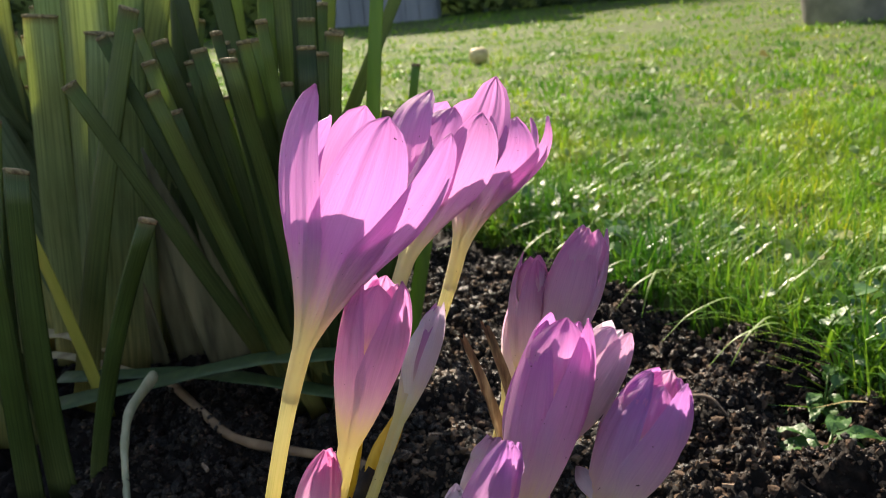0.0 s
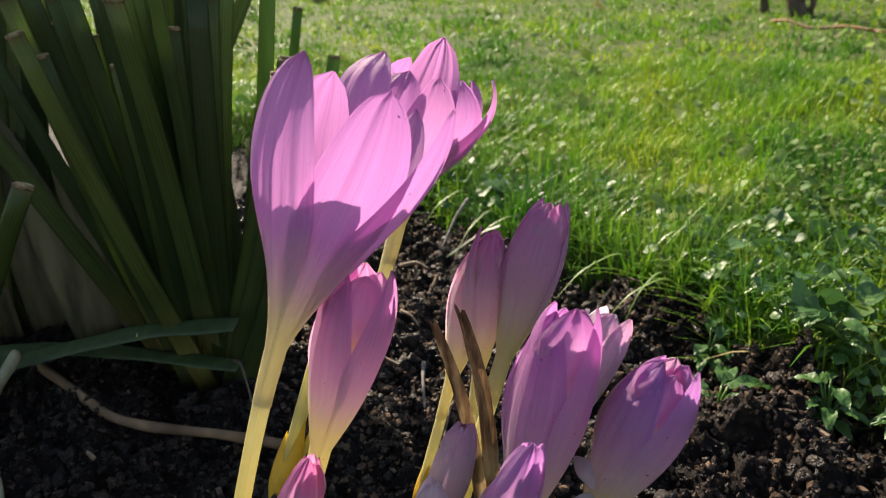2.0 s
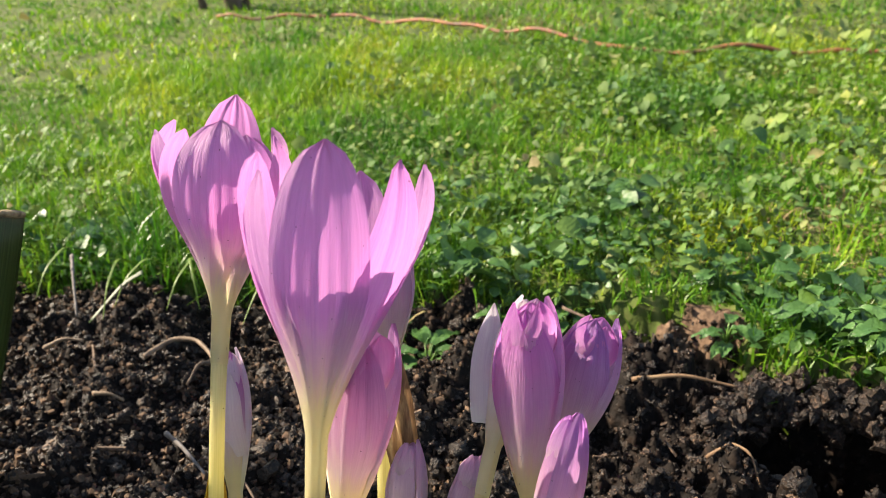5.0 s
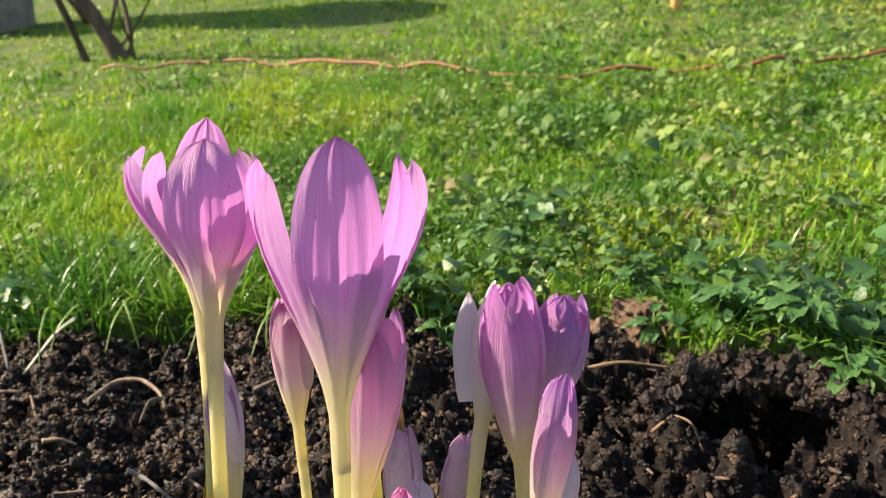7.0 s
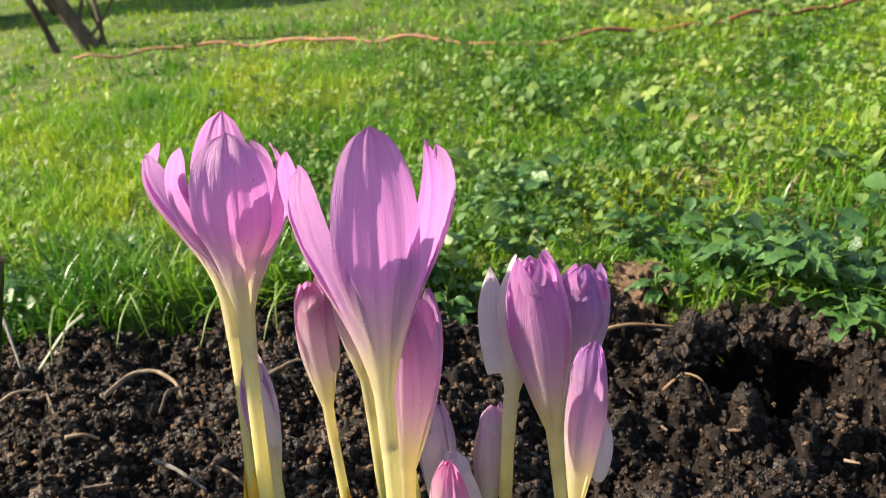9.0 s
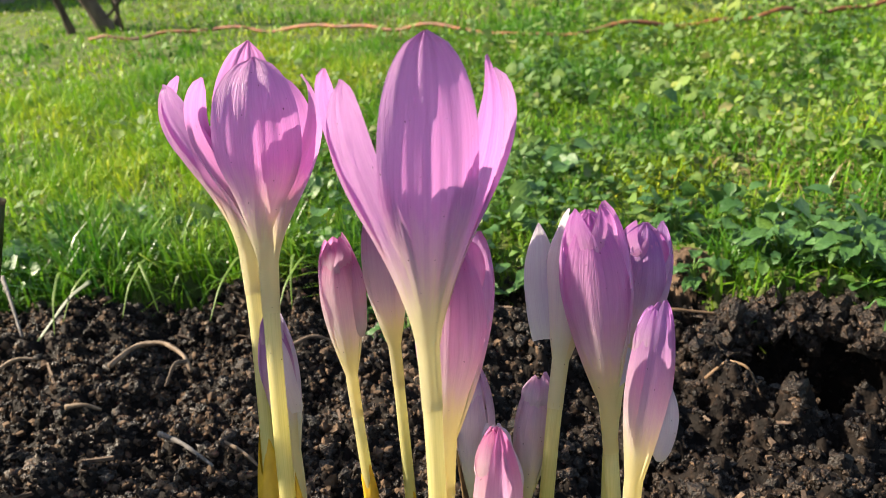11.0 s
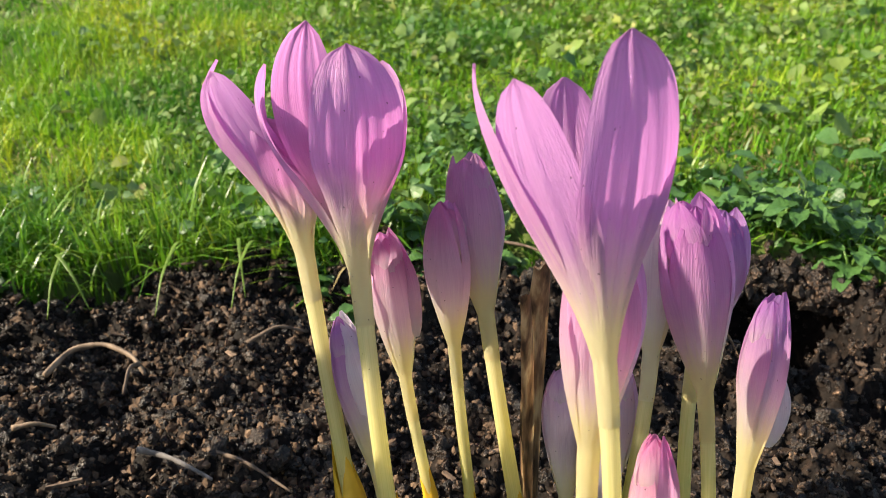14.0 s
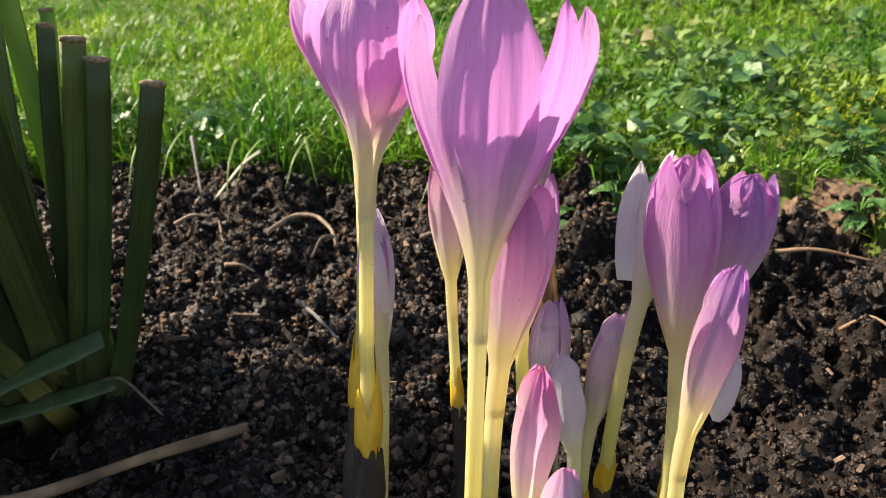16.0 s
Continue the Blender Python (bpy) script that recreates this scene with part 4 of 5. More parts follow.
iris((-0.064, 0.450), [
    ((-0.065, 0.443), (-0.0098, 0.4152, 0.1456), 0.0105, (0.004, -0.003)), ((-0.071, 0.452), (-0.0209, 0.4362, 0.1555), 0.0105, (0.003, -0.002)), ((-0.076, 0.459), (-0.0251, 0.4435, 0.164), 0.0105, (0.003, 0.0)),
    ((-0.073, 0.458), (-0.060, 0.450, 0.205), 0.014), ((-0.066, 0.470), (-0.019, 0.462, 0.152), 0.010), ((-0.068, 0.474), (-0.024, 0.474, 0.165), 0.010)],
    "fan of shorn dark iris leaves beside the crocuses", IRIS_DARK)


def front_fan():
    """Narrow shorn leaves fanned out over the front of the clump."""
    r = np.random.default_rng(96)
    leaves = []
    for k in range(16):
        f = k / 15
        bx, by = -0.106 + 0.030 * f + r.normal(0, 0.004), 0.472 + r.uniform(-0.015, 0.030)
        h = r.uniform(0.160, 0.225)
        leaves.append(((bx, by), (bx + (-0.36 + 0.46 * f + r.normal(0, 0.05)) * h, by + r.normal(-0.08, 0.10) * h, h), r.uniform(0.009, 0.014)))
    return iris((-0.110, 0.480), leaves, "narrow green iris leaves shorn off with tan dried tips")


front_fan()
young = iris((-0.055, 0.480), [((-0.053, 0.470), (-0.018, 0.495, 0.275), 0.011), ((-0.036, 0.542), (0.004, 0.555, 0.1545), 0.011), ((-0.045, 0.580), (-0.016, 0.600, 0.180), 0.009)],
             "bright green backlit young iris leaves", IRIS_BRIGHT)
iris((-0.240, 0.550), [
    ((-0.232, 0.530), (-0.191, 0.520, 0.220), 0.045), ((-0.249, 0.540), (-0.210, 0.550, 0.324), 0.039), ((-0.273, 0.560), (-0.245, 0.580, 0.321), 0.036),
    ((-0.280, 0.550), (-0.250, 0.550, 0.235), 0.030), ((-0.236, 0.580), (-0.204, 0.600, 0.233), 0.030), ((-0.245, 0.560), (-0.187, 0.570, 0.327), 0.036),
    ((-0.315, 0.580), (-0.300, 0.600, 0.304), 0.036), ((-0.210, 0.580), (-0.162, 0.600, 0.281), 0.032)], "broad grey-green iris fan with backlight haze in its colour", IRIS_GREY_HAZED)
dead = iris((-0.160, 0.530), [((-0.152, 0.520), (-0.188, 0.520, 0.150), 0.030), ((-0.135, 0.525), (-0.162, 0.520, 0.130), 0.026), ((-0.185, 0.540), (-0.210, 0.540, 0.150), 0.034), ((-0.155, 0.550), (-0.153, 0.550, 0.087), 0.022), ((-0.215, 0.535), (-0.225, 0.530, 0.110), 0.026)],
            "withered tan outer leaves of an iris", WITHER, cut=False)
iris((-0.220, 0.470), [((-0.222, 0.470), (-0.232, 0.450, 0.122), 0.012)], "single yellowing iris leaf", IRIS_YELLOW)
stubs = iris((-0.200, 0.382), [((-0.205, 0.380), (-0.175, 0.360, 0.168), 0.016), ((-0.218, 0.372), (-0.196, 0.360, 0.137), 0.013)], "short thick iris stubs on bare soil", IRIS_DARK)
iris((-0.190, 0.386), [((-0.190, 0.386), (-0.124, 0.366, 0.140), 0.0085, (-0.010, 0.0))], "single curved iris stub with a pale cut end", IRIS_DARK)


iris_thicket((-0.170, 0.585), (0.065, 0.035), 14, 0.15, 0.29, 0.019, "dense dark iris leaves behind the front fans", 91)
iris_thicket((-0.280, 0.610), (0.060, 0.040), 14, 0.18, 0.33, 0.036, "broad shaded iris leaves at the back of the clump", 92, IRIS_GREY_HAZED)
iris_thicket((-0.090, 0.520), (0.026, 0.025), 8, 0.10, 0.17, 0.015, "close-set green iris leaves in the clump", 93)
# Extra leaves added behind the clump to keep sun flecks off the soil
iris_thicket((-0.270, 0.660), (0.075, 0.035), 24, 0.15, 0.25, 0.028, "tall iris leaves added at the far side to block sun", 95, IRIS_GREY_HAZED)
iris_thicket((-0.275, 0.455), (0.040, 0.040), 8, 0.12, 0.26, 0.020, "shorn iris leaves on the open side of the clump", 94)


# ---- far garden ----
def lathe(profile, sides=40):
    verts, faces = [], []
    for r, z in profile:
        for j in range(sides):
            a = 2 * math.pi * j / sides
            verts.append((r * math.cos(a), r * math.sin(a), z))
    for k in range(len(profile) - 1):
        for j in range(sides):
            faces.append([k * sides + j, k * sides + (j + 1) % sides, (k + 1) * sides + (j + 1) % sides, (k + 1) * sides + j])
    return verts, faces


pot = thing("garden_pot", (1.46, 3.12, 0.0), "big grey weathered concrete planter on the lawn", "planter")
v, f = lathe([(0.0, 0.0), (0.22, 0.0), (0.24, 0.02), (0.29, 0.40), (0.33, 0.82), (0.36, 0.84), (0.36, 0.94), (0.32, 0.95), (0.31, 0.88), (0.0, 0.86)])
mesh("pot_body", v, f, CONCRETE, pot)


def cord():
    pts = [(0.95, 1.66), (0.965, 1.58), (1.02, 1.45), (1.04, 1.29), (1.045, 1.15), (1.03, 1.0), (1.02, 0.88), (0.985, 0.71), (1.0, 0.57), (1.06, 0.45), (1.11, 0.37), (1.16, 0.30), (1.20, 0.24), (1.24, 0.18), (1.36, 0.04)]
    p = np.array(pts)
    s = np.linspace(0, len(p) - 1, 120)
    x, y = np.interp(s, range(len(p)), p[:, 0]), np.interp(s, range(len(p)), p[:, 1])
    for _ in range(6):
        x[1:-1], y[1:-1] = (x[:-2] + 2 * x[1:-1] + x[2:]) / 4, (y[:-2] + 2 * y[1:-1] + y[2:]) / 4
    z = ground_height(x, y) + 0.0085 + 0.006 * np.sin(s * 4.3) * np.sin(s * 1.3) + 0.004 * np.clip((s - 3) / 2, 0, 1)
    v, f, uv = sweep(np.stack([x, y, z], 1), 0.0032 * (1 + 0.12 * np.sin(np.arange(120) * 1.9)), 8)
    ob = thing("garden_rope", (1.1, 1.0, 0.0), "thin orange-red plastic rope lying across the lawn", "rope")
    mesh("strand", np.array(v) - np.array([1.1, 1.0, 0.0]), f, CORD, ob, uv)


cord()


def hedge():
    """A dark leafy hedge closing the lawn: a lumpy core with many small leaves over it."""
    r = np.random.default_rng(8)
    ob = thing("hedge", (0.0, 9.0, 0.0), "dark shaded garden hedge beyond the lawn", "hedge")
    a = np.radians(np.linspace(-25, 150, 90))
    rows, zs = [], np.linspace(0, 2.6, 14)
    for k, z in enumerate(zs):
        rad = 9.6 + 0.5 * value_noise(a * 9, np.full_like(a, z * 2), 1.0, 81) + (0.25 * z / 2.6) + (1.2 if k == len(zs) - 1 else 0)
        rows.append(np.stack([rad * np.cos(a), rad * np.sin(a) - 9.0, np.full_like(a, z)], 1))
    v = np.concatenate(rows)
    n = len(a)
    f = [[k * n + j, k * n + j + 1, (k + 1) * n + j + 1, (k + 1) * n + j] for k in range(len(zs) - 1) for j in range(n - 1)]
    mesh("hedge_core", v, f, BUSH, ob)
    m = 26000
    aa, zz = np.radians(r.uniform(-25, 150, m)), 2.6 * r.random(m) ** 1.3
    rad = 9.35 + 0.5 * value_noise(aa * 9, zz * 2, 1.0, 81) + r.normal(0, 0.14, m)
    c = np.stack([rad * np.cos(aa), rad * np.sin(aa) - 9.0, zz], 1)
    d1, d2 = r.normal(size=(m, 3)), r.normal(size=(m, 3))
    d1 /= np.linalg.norm(d1, axis=1)[:, None]
    d2 /= np.linalg.norm(d2, axis=1)[:, None]
    size = 0.035 + 0.05 * r.random((m, 1))
    q = np.stack([c - d1 * size, c + d2 * size * 0.45, c + d1 * size, c - d2 * size * 0.45], 1)
    mesh("hedge_leaves", q.reshape(-1, 3), np.arange(4 * m).reshape(-1, 4), BUSH, ob)


hedge()


def shed():
    """The foot of a small board shed far behind the lawn."""
    ob = thing("garden_shed", (-1.05, 8.45, 0.0), "blue-grey boarded garden shed in shade beyond the lawn", "shed")
    r = np.random.default_rng(22)
    for k in range(9):
        x, w, d, h = -0.56 + 0.14 * k, 0.067, 0.02 + 0.006 * r.random(), 2.0 + 0.01 * r.random()
        v = [(x + a * w, b * d, c) for a in (-1, 1) for b in (-1, 1) for c in (-0.05, h)]
        mesh("board", v, [[0, 1, 3, 2], [4, 6, 7, 5], [0, 4, 5, 1], [2, 3, 7, 6], [0, 2, 6, 4], [1, 5, 7, 3]], SHED, ob, smooth=False)
    v = [(a * 0.66, 0.03 + b, c) for a in (-1, 1) for b in (0.0, 1.0) for c in (-0.05, 1.98)]
    mesh("shed_body", v, [[0, 1, 3, 2], [4, 6, 7, 5], [0, 4, 5, 1], [2, 3, 7, 6], [0, 2, 6, 4], [1, 5, 7, 3]], SHED, ob, smooth=False)
    v = [(-0.75, -0.12, 2.0), (0.75, -0.12, 2.0), (0.75, 1.15, 2.0), (-0.75, 1.15, 2.0), (-0.75, -0.12, 2.06), (0.75, -0.12, 2.06), (0.75, 1.15, 2.3), (-0.75, 1.15, 2.3)]
    mesh("roof", v, [[3, 2, 1, 0], [4, 5, 6, 7], [0, 1, 5, 4], [1, 2, 6, 5], [2, 3, 7, 6], [3, 0, 4, 7]], BARK, ob, smooth=False)


shed()


def apple():
    """A small fallen fruit lying in the grass."""
    z = float(ground_height(np.array([0.022]), np.array([2.50]))[0])
    ob = thing("fallen_apple", (0.022, 2.50, z), "small tan windfall apple lying in the grass", "apple")
    v, f = lathe([(0.0005, 0.046), (0.006, 0.044), (0.014, 0.050), (0.022, 0.047), (0.028, 0.036), (0.029, 0.026), (0.025, 0.012), (0.015, 0.004), (0.006, 0.003), (0.0005, 0.006)], 20)
    mesh("fruit", v, f, APPLE, ob)
    v, f, uv = sweep(np.array([(0, 0, 0.042), (0.001, 0.001, 0.052), (0.004, 0.002, 0.060)]), [0.0014, 0.0012, 0.0013], 6)
    mesh("fruit_stalk", v, f, BARK, ob, uv, label="short brown stalk")


apple()


def trestle():
    """Two yellow wooden legs standing on the lawn."""
    ob = thing("garden_trestle", (1.95, 0.69, 0.0), "yellow wooden trestle legs standing on the lawn", "trestle")
    org = np.array([1.95, 0.69, 0.0])
    for base, tip in (((1.907, 0.697, -0.01), (1.880, 0.690, 0.42)), ((2.112, 0.646, -0.01), (2.07, 0.52, 0.42))):
        path = np.linspace(base, tip, 8)
        v, f, uv = sweep(path - org, 0.016 * (1 + 0.05 * np.sin(np.arange(8) * 1.7)), 10)
        mesh("leg", v, f, PINE, ob, uv)


trestle()


def shrub(place, stems, label):
    """Bare woody stems rising from the turf."""
    ob = thing("bare_shrub", (place[0], place[1], 0.0), label, "shrub")
    org = np.array([place[0], place[1], 0.0])
    for base, tip, rad in stems:
        b, t = np.array(base), np.array(tip)
        side = np.array([0.02, -0.015, 0.0])
        path = bezier([b, b + (t - b) * 0.3 + side, b + (t - b) * 0.7 - side, t], np.linspace(0, 1, 14))
        s = np.linspace(0, 1, 14)
        v, f, uv = sweep(path - org, rad * (1.35 - 0.7 * s + 0.5 * np.clip(0.15 - s, 0, 1)) * (1 + 0.12 * np.sin(s * 31)), 9)
        mesh("stem", v, f, BARK, ob, uv)
    return ob


shrub((1.05, 1.76), [((1.06, 1.72, -0.02), (0.90, 1.95, 0.60), 0.015), ((1.03, 1.82, -0.02), (0.93, 1.90, 0.55), 0.007), ((1.07, 1.72, 0.02), (1.16, 1.80, 0.25), 0.005),
    ((1.04, 1.75, 0.06), (1.10, 1.66, 0.34), 0.0035), ((1.02, 1.78, 0.10), (0.86, 1.80, 0.36), 0.004), ((1.06, 1.70, -0.01), (1.00, 1.62, 0.16), 0.003), ((1.05, 1.73, 0.04), (1.12, 1.58, 0.20), 0.0025)],
      "dark woody shrub stems on the lawn")


# ---- dry and fallen bits on the bed ----
def strip(name, points, width, mat, label, category, thick=0.35, tail=0.5, side=(0.3, 0.2, 1.0)):
    """A bent leaf, stalk or root through a few places."""
    p = np.array(points, float)
    s = np.linspace(0, len(p) - 1, 6 * len(p))
    path = np.stack([np.interp(s, range(len(p)), p[:, k]) for k in range(3)], 1)
    for _ in range(5):
        path[1:-1] = (path[:-2] + 2 * path[1:-1] + path[2:]) / 4
    u = np.linspace(0, 1, len(path))
    radii = width * 0.5 * (1 - (1 - tail) * u) * (1 + 0.08 * np.sin(u * 23))
    org = p[0] * np.array([1, 1, 1])
    ob = thing(name, org, label, category)
    v, f, uv = sweep(path - org, radii, 9, thick, side)
    mesh("blade" if thick < 0.5 else "stalk", v, f, mat, ob, uv)
    return ob


FLAT = (0.0, 1.0, 0.15)
strip("fallen_leaf", [(-0.240, 0.445, 0.012), (-0.17, 0.455, 0.020), (-0.110, 0.445, 0.034), (-0.060, 0.430, 0.040)], 0.016, IRIS_FLAT, "long green iris leaf fallen across the soil", "leaf", 0.12, side=FLAT, tail=0.8)
strip("fallen_leaf", [(-0.250, 0.475, 0.016), (-0.17, 0.468, 0.018), (-0.120, 0.452, 0.018), (-0.062, 0.432, 0.014)], 0.013, IRIS_FLAT, "green iris leaf lying under another", "leaf", 0.12, side=FLAT, tail=0.8)
strip("fallen_leaf", [(-0.320, 0.560, 0.014), (-0.28, 0.545, 0.018), (-0.240, 0.520, 0.014)], 0.014, STRAW, "pale dead iris leaf on the soil", "leaf", 0.12, side=FLAT)
strip("fallen_leaf", [(-0.300, 0.520, 0.014), (-0.26, 0.505, 0.018), (-0.210, 0.490, 0.010)], 0.010, STRAW, "pale dead leaf scrap on the soil", "leaf", 0.12, side=FLAT)
strip("bent_stalk", [(-0.176, 0.446, 0.026), (-0.178, 0.412, 0.022), (-0.172, 0.388, 0.012), (-0.163, 0.362, -0.008)], 0.0088, IRIS_PALE, "pale curved leaf stalk arching into the soil", "stalk", 0.7)
strip("dry_root", [(-0.187, 0.486, 0.004), (-0.150, 0.440, 0.006), (-0.127, 0.414, 0.003), (-0.107, 0.404, 0.001), (-0.069, 0.390, 0.001), (-0.032, 0.369, 0.003)], 0.0058, DRY_STALK, "long reddish brown dry stalk curving over the soil", "stalk", 0.8, tail=0.9)
strip("dry_stalk", [(-0.072, 0.452, 0.006), (-0.060, 0.425, 0.022), (-0.054, 0.405, 0.004)], 0.0022, ROOT, "thin bent dry stalk", "stalk", 0.8)
strip("pale_root", [(0.076, 0.514, 0.001), (0.096, 0.514, 0.004), (0.103, 0.497, 0.006), (0.099, 0.476, 0.004), (0.094, 0.467, -0.002)], 0.0034, PALE_ROOT, "pale root loop arching over the soil", "root", 0.8, tail=0.8)
strip("pale_root", [(0.093, 0.468, 0.005), (0.084, 0.466, 0.010), (0.072, 0.462, 0.003)], 0.0030, ROOT, "short brown root end in the soil", "root", 0.8)
strip("root_twig", [(0.040, 0.568, 0.005), (0.050, 0.561, 0.010), (0.058, 0.551, 0.008)], 0.0030, PALE_ROOT, "short pale stick on the soil", "twig", 0.7)
strip("root_twig", [(0.031, 0.489, 0.009), (0.036, 0.480, 0.010), (0.040, 0.473, 0.006)], 0.0028, PALE_ROOT, "short thick pale stick on the soil", "twig", 0.6)
strip("root_twig", [(0.104, 0.650, 0.022), (0.090, 0.622, 0.020), (0.072, 0.588, 0.006)], 0.0038, GREY_TWIG, "grey twig leaning from the turf edge", "twig", 0.8)
strip("root_twig", [(0.036, 0.425, 0.008), (0.033, 0.405, 0.011), (0.031, 0.385, 0.006)], 0.0030, GREY_TWIG, "straight grey twig on the dark soil", "twig", 0.8)
strip("grass_blade", [(0.112, 0.565, 0.030), (0.100, 0.572, 0.024), (0.074, 0.576, 0.005)], 0.0044, IRIS_FLAT, "single broad grass blade bent down onto the soil", "grass", 0.14, side=FLAT)
strip("pale_root", [(0.126, 0.425, 0.004), (0.138, 0.412, 0.010), (0.144, 0.400, 0.004)], 0.0026, ROOT, "short pale root end in the soil", "root", 0.8)
strip("root_twig", [(0.187, 0.205, 0.002), (0.192, 0.196, 0.012), (0.190, 0.186, 0.012), (0.184, 0.178, 0.000)], 0.0020, DRY_STALK, "small curved dark root", "root", 0.8)
strip("root_twig", [(0.220, 0.262, 0.006), (0.232, 0.238, 0.012), (0.243, 0.212, 0.008)], 0.0028, DRY_STALK, "thin brown twig on the soil", "twig", 0.8)
strip("root_twig", [(0.050, 0.400, 0.002), (0.042, 0.376, 0.009), (0.034, 0.350, 0.006)], 0.0022, ROOT, "grey thin twig on the soil", "twig", 0.8)
strip("root_twig", [(0.258, 0.330, 0.012), (0.248, 0.300, 0.016), (0.242, 0.268, 0.006)], 0.0022, ROOT, "grey thin twig beside the turf", "twig", 0.8)
strip("stone_chip", [(0.1575, 0.1165, 0.004), (0.155, 0.110, 0.006)], 0.0018, PALE_ROOT, "pale splinter on the soil", "splinter", 0.6)

def ribbon(name, parent, points, width, side, curl, mat, seed):
    """A dry leaf blade: a thin sheet bent along its way, rolled across, with a frayed end."""
    r = np.random.default_rng(seed)
    org = np.array(parent.location)
    n, m = 20, 8
    path = bezier(points, np.linspace(0, 1, n))
    tang = np.gradient(path, axis=0)
    verts, uvs = [], []
    for k in range(n):
        u, t = k / (n - 1), unit(tang[k])
        across = unit(np.asarray(side, float) - t * (np.asarray(side, float) @ t))
        out = np.cross(t, across)
        w = width * 0.5 * (0.55 + 0.45 * math.sin(0.5 + 2.0 * u)) * (1 - 0.3 * u**5)
        a = curl * (1 - 0.35 * u)
        for j in range(m + 1):
            e = 2 * j / m - 1
            fray = t * r.normal(0, 0.0011) if k == n - 1 else 0.0
            verts.append(path[k] - org + across * w * math.sin(a * e) / a + out * w * (1 - math.cos(a * e)) / a + out * r.normal(0, 0.00012) + fray)
            uvs.append((j / m, u))
    faces = [[k * (m + 1) + j, k * (m + 1) + j + 1, (k + 1) * (m + 1) + j + 1, (k + 1) * (m + 1) + j] for k in range(n - 1) for j in range(m)]
    return mesh(name, np.array(verts), faces, mat, parent, uvs)


wither = thing("withered_leaf", (0.030, 0.250, 0.0), "torn brown withered leaf standing among the buds", "leaf")
ribbon("leaf_blade", wither, [(0.030, 0.250, -0.005), (0.0375, 0.2530, 0.060), (0.0330, 0.2500, 0.100), (0.0248, 0.2470, 0.1285)], 0.0100, (0.45, -0.90, 0.0), 1.5, DRY_LEAF, 3)
ribbon("leaf_blade", wither, [(0.031, 0.250, -0.005), (0.0365, 0.2525, 0.055), (0.0270, 0.2505, 0.098), (0.0180, 0.2503, 0.1235)], 0.0062, (0.75, -0.60, 0.0), 1.2, DRY_LEAF, 4)


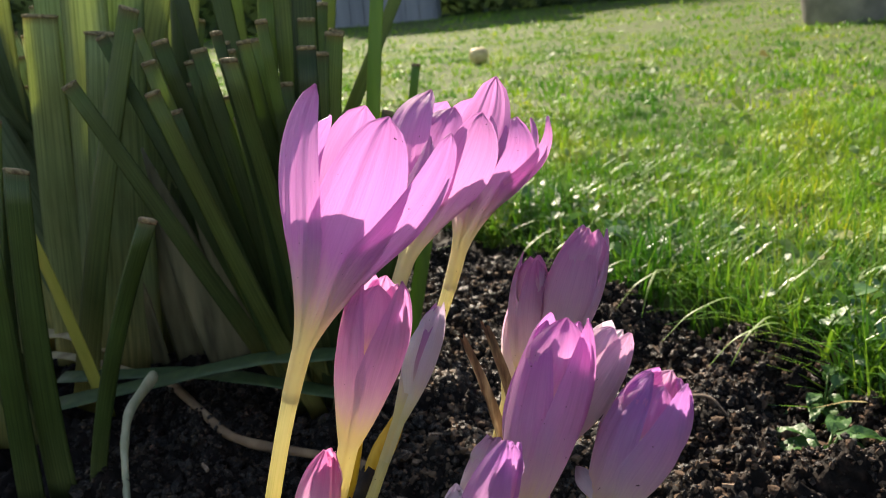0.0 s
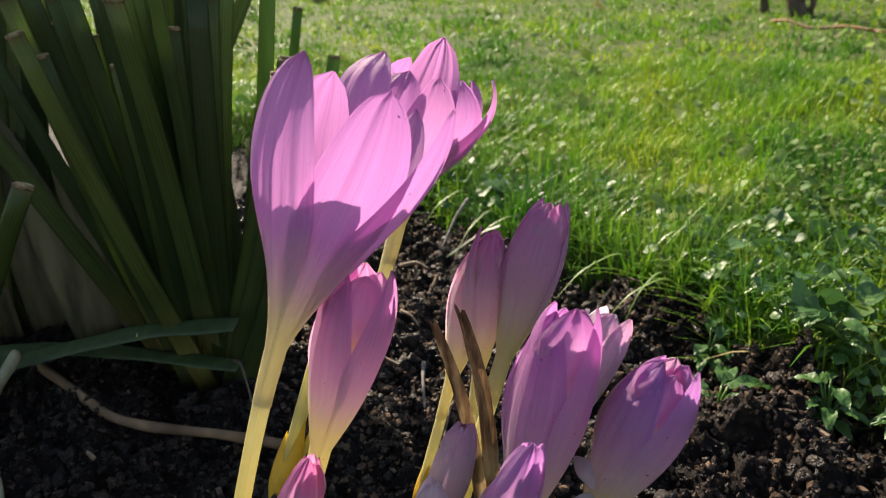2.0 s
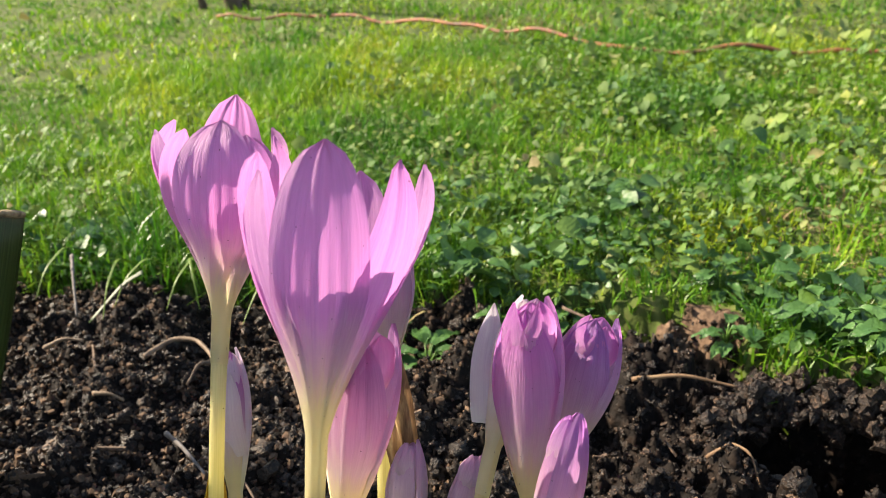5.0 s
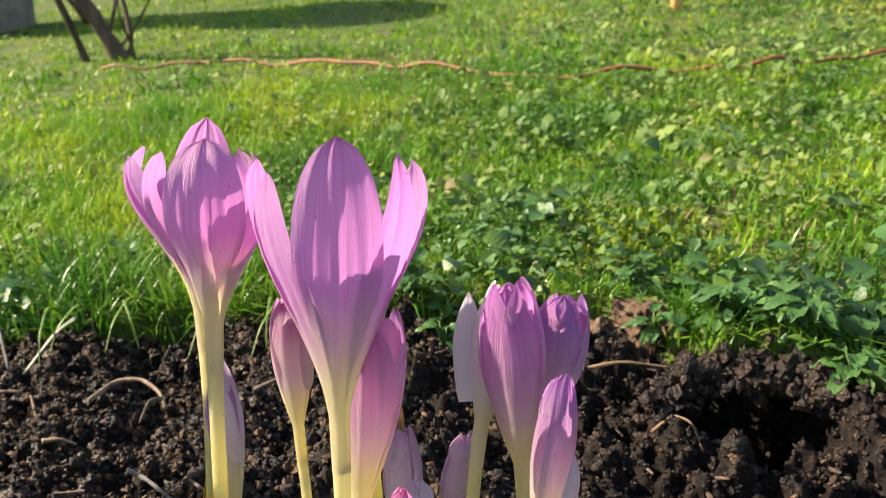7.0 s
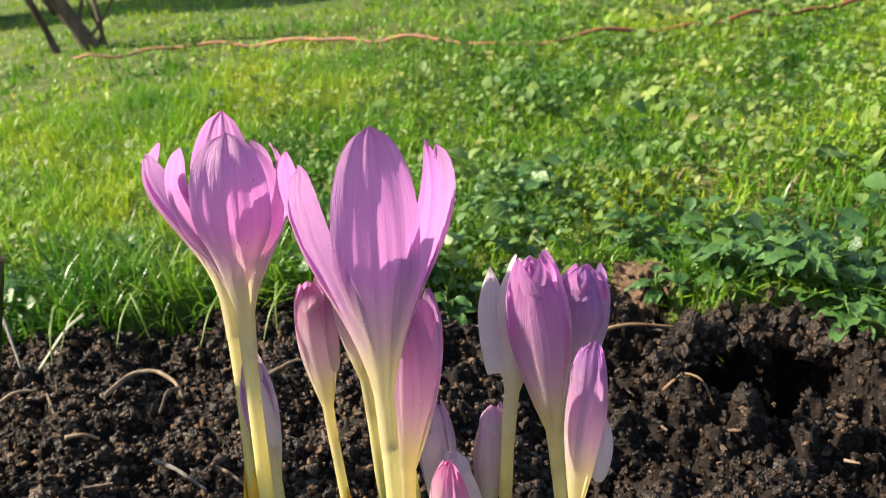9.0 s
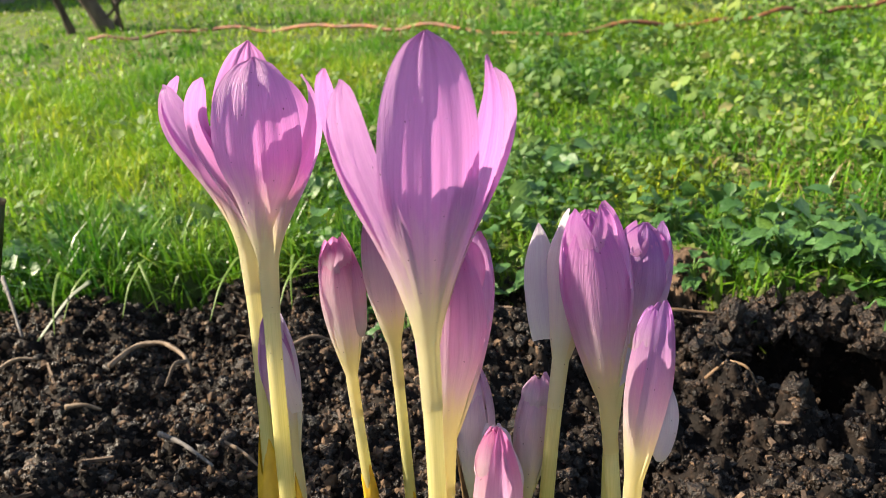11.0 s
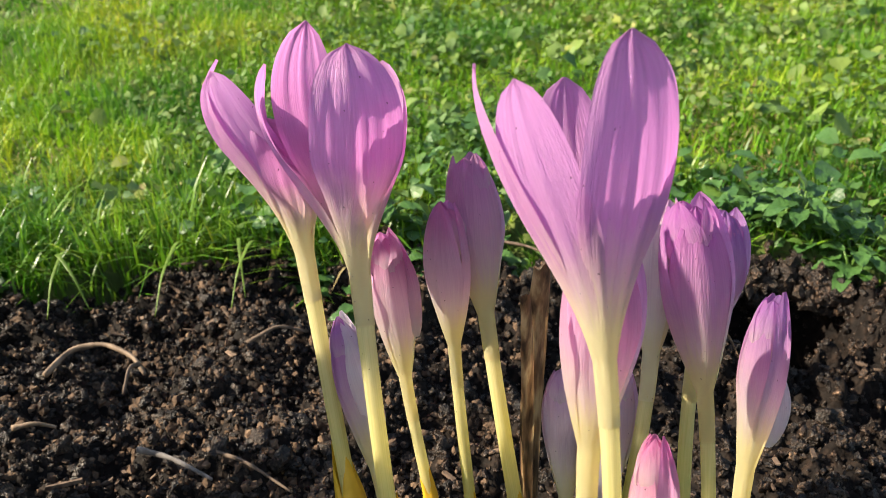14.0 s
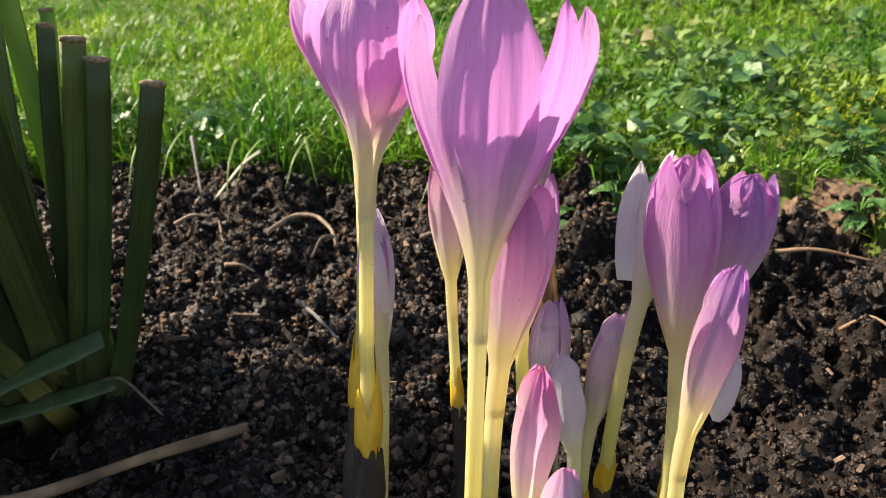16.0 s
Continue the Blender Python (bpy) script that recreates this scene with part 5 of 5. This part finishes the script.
# ---- broad weeds at the turf's edge ----
def rosette(place, count, size, rise, label, seed, mat=None):
    """A low weed: leaves on short stalks round a crown."""
    r = np.random.default_rng(seed)
    z = float(ground_height(np.array([place[0]]), np.array([place[1]]))[0])
    ob = thing("weed_plant", (place[0], place[1], z), label, "weed", "broad-leaved weeds at the bed edge")
    count, size = int(count * 1.7), size * 0.78
    for k in range(count):
        a = 2.4 * k + r.uniform(-0.4, 0.4)
        up = rise * (0.25 + 0.95 * r.random())
        reach = size * (0.5 + 0.6 * r.random())
        d, l = np.array([math.cos(a), math.sin(a), 0]), np.array([-math.sin(a), math.cos(a), 0])
        long, wide = size * (0.65 + 0.7 * r.random()), size * (0.24 + 0.20 * r.random())
        verts, faces, uvs = [], [], []
        for i in range(9):
            s = i / 8
            half = wide * (math.sin(math.pi * min(s * 0.92 + 0.06, 1)) ** 0.75) * (1 - 0.3 * s)
            c = d * (reach * 0.4 + long * s) + np.array([0, 0, up + long * (0.22 * s - 0.42 * s * s)])
            for j in range(5):
                e = j / 2 - 1
                verts.append(c + l * half * e + np.array([0, 0, 0.30 * half * abs(e) + size * (0.05 * math.sin(9 * s + 3 * e + k) + 0.035 * math.sin(17 * s - 5 * e + 2 * k))]))
                uvs.append((j / 4, s))
        faces = [[i * 5 + j, i * 5 + j + 1, i * 5 + j + 6, i * 5 + j + 5] for i in range(8) for j in range(4)]
        v, f, uv = sweep(np.array([(0, 0, -0.002), tuple(d * reach * 0.2 + np.array([0, 0, up * 0.7])), tuple(d * reach * 0.42 + np.array([0, 0, up]))]), [0.0009, 0.0008, 0.0006], 6)
        n = len(verts)
        faces += [[q + n for q in face] for face in f]
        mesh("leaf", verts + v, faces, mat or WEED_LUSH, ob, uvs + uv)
    return ob


rosette((0.186, 0.380), 8, 0.026, 0.018, "broad green weed with pointed leaves", 1)
rosette((0.235, 0.360), 10, 0.017, 0.024, "leafy green weed at the turf edge", 2)
rosette((0.262, 0.330), 8, 0.020, 0.022, "small leafy weed at the turf edge", 3)
rosette((0.300, 0.190), 9, 0.024, 0.026, "round-leaved weed with bluish leaves", 4)
rosette((0.292, 0.160), 8, 0.019, 0.016, "bright green low weed", 5)
rosette((0.282, 0.235), 6, 0.016, 0.014, "small weed rooted in the bare edge", 6)
rosette((0.205, 0.430), 8, 0.018, 0.024, "small green weed among long grass", 7)
rosette((0.268, 0.122), 9, 0.020, 0.020, "dark green weed drooping over the bed edge", 11)
rosette((0.286, 0.150), 8, 0.022, 0.022, "leafy green weed above the hollow", 12)
rosette((0.330, 0.260), 9, 0.020, 0.018, "clump of round weed leaves", 8)
rosette((0.310, 0.120), 8, 0.022, 0.018, "spreading green weed at the turf edge", 9)
rosette((0.255, 0.395), 8, 0.019, 0.024, "dark green weed in the turf", 10)


def stray_blades():
    """Long pale grass blades lying out over the soil."""
    r = np.random.default_rng(12)
    for x, y, a, long in ((0.128, 0.61, 3.9, 0.07), (0.118, 0.655, 3.6, 0.06), (0.140, 0.58, 3.3, 0.05), (0.10, 0.69, 3.9, 0.08), (0.165, 0.56, 3.5, 0.06), (0.195, 0.50, 3.4, 0.07), (0.20, 0.47, 3.7, 0.05), (0.09, 0.70, 3.2, 0.06), (0.205, 0.455, 3.3, 0.06), (0.15, 0.57, 4.2, 0.055)):
        z = 0.018
        d = np.array([math.cos(a), math.sin(a), 0])
        b = np.array([x, y, z])
        strip("grass_blade", [b, b + d * long * 0.35 + np.array([0, 0, 0.016]), b + d * long * 0.75 + np.array([0, 0, 0.008]), b + d * long + np.array([0, 0, -0.008])], 0.0034, IRIS_BRIGHT,
              "long grass blade leaning over the soil", "grass", 0.15, tail=0.15, side=(-d[1], d[0], 0.1))


stray_blades()
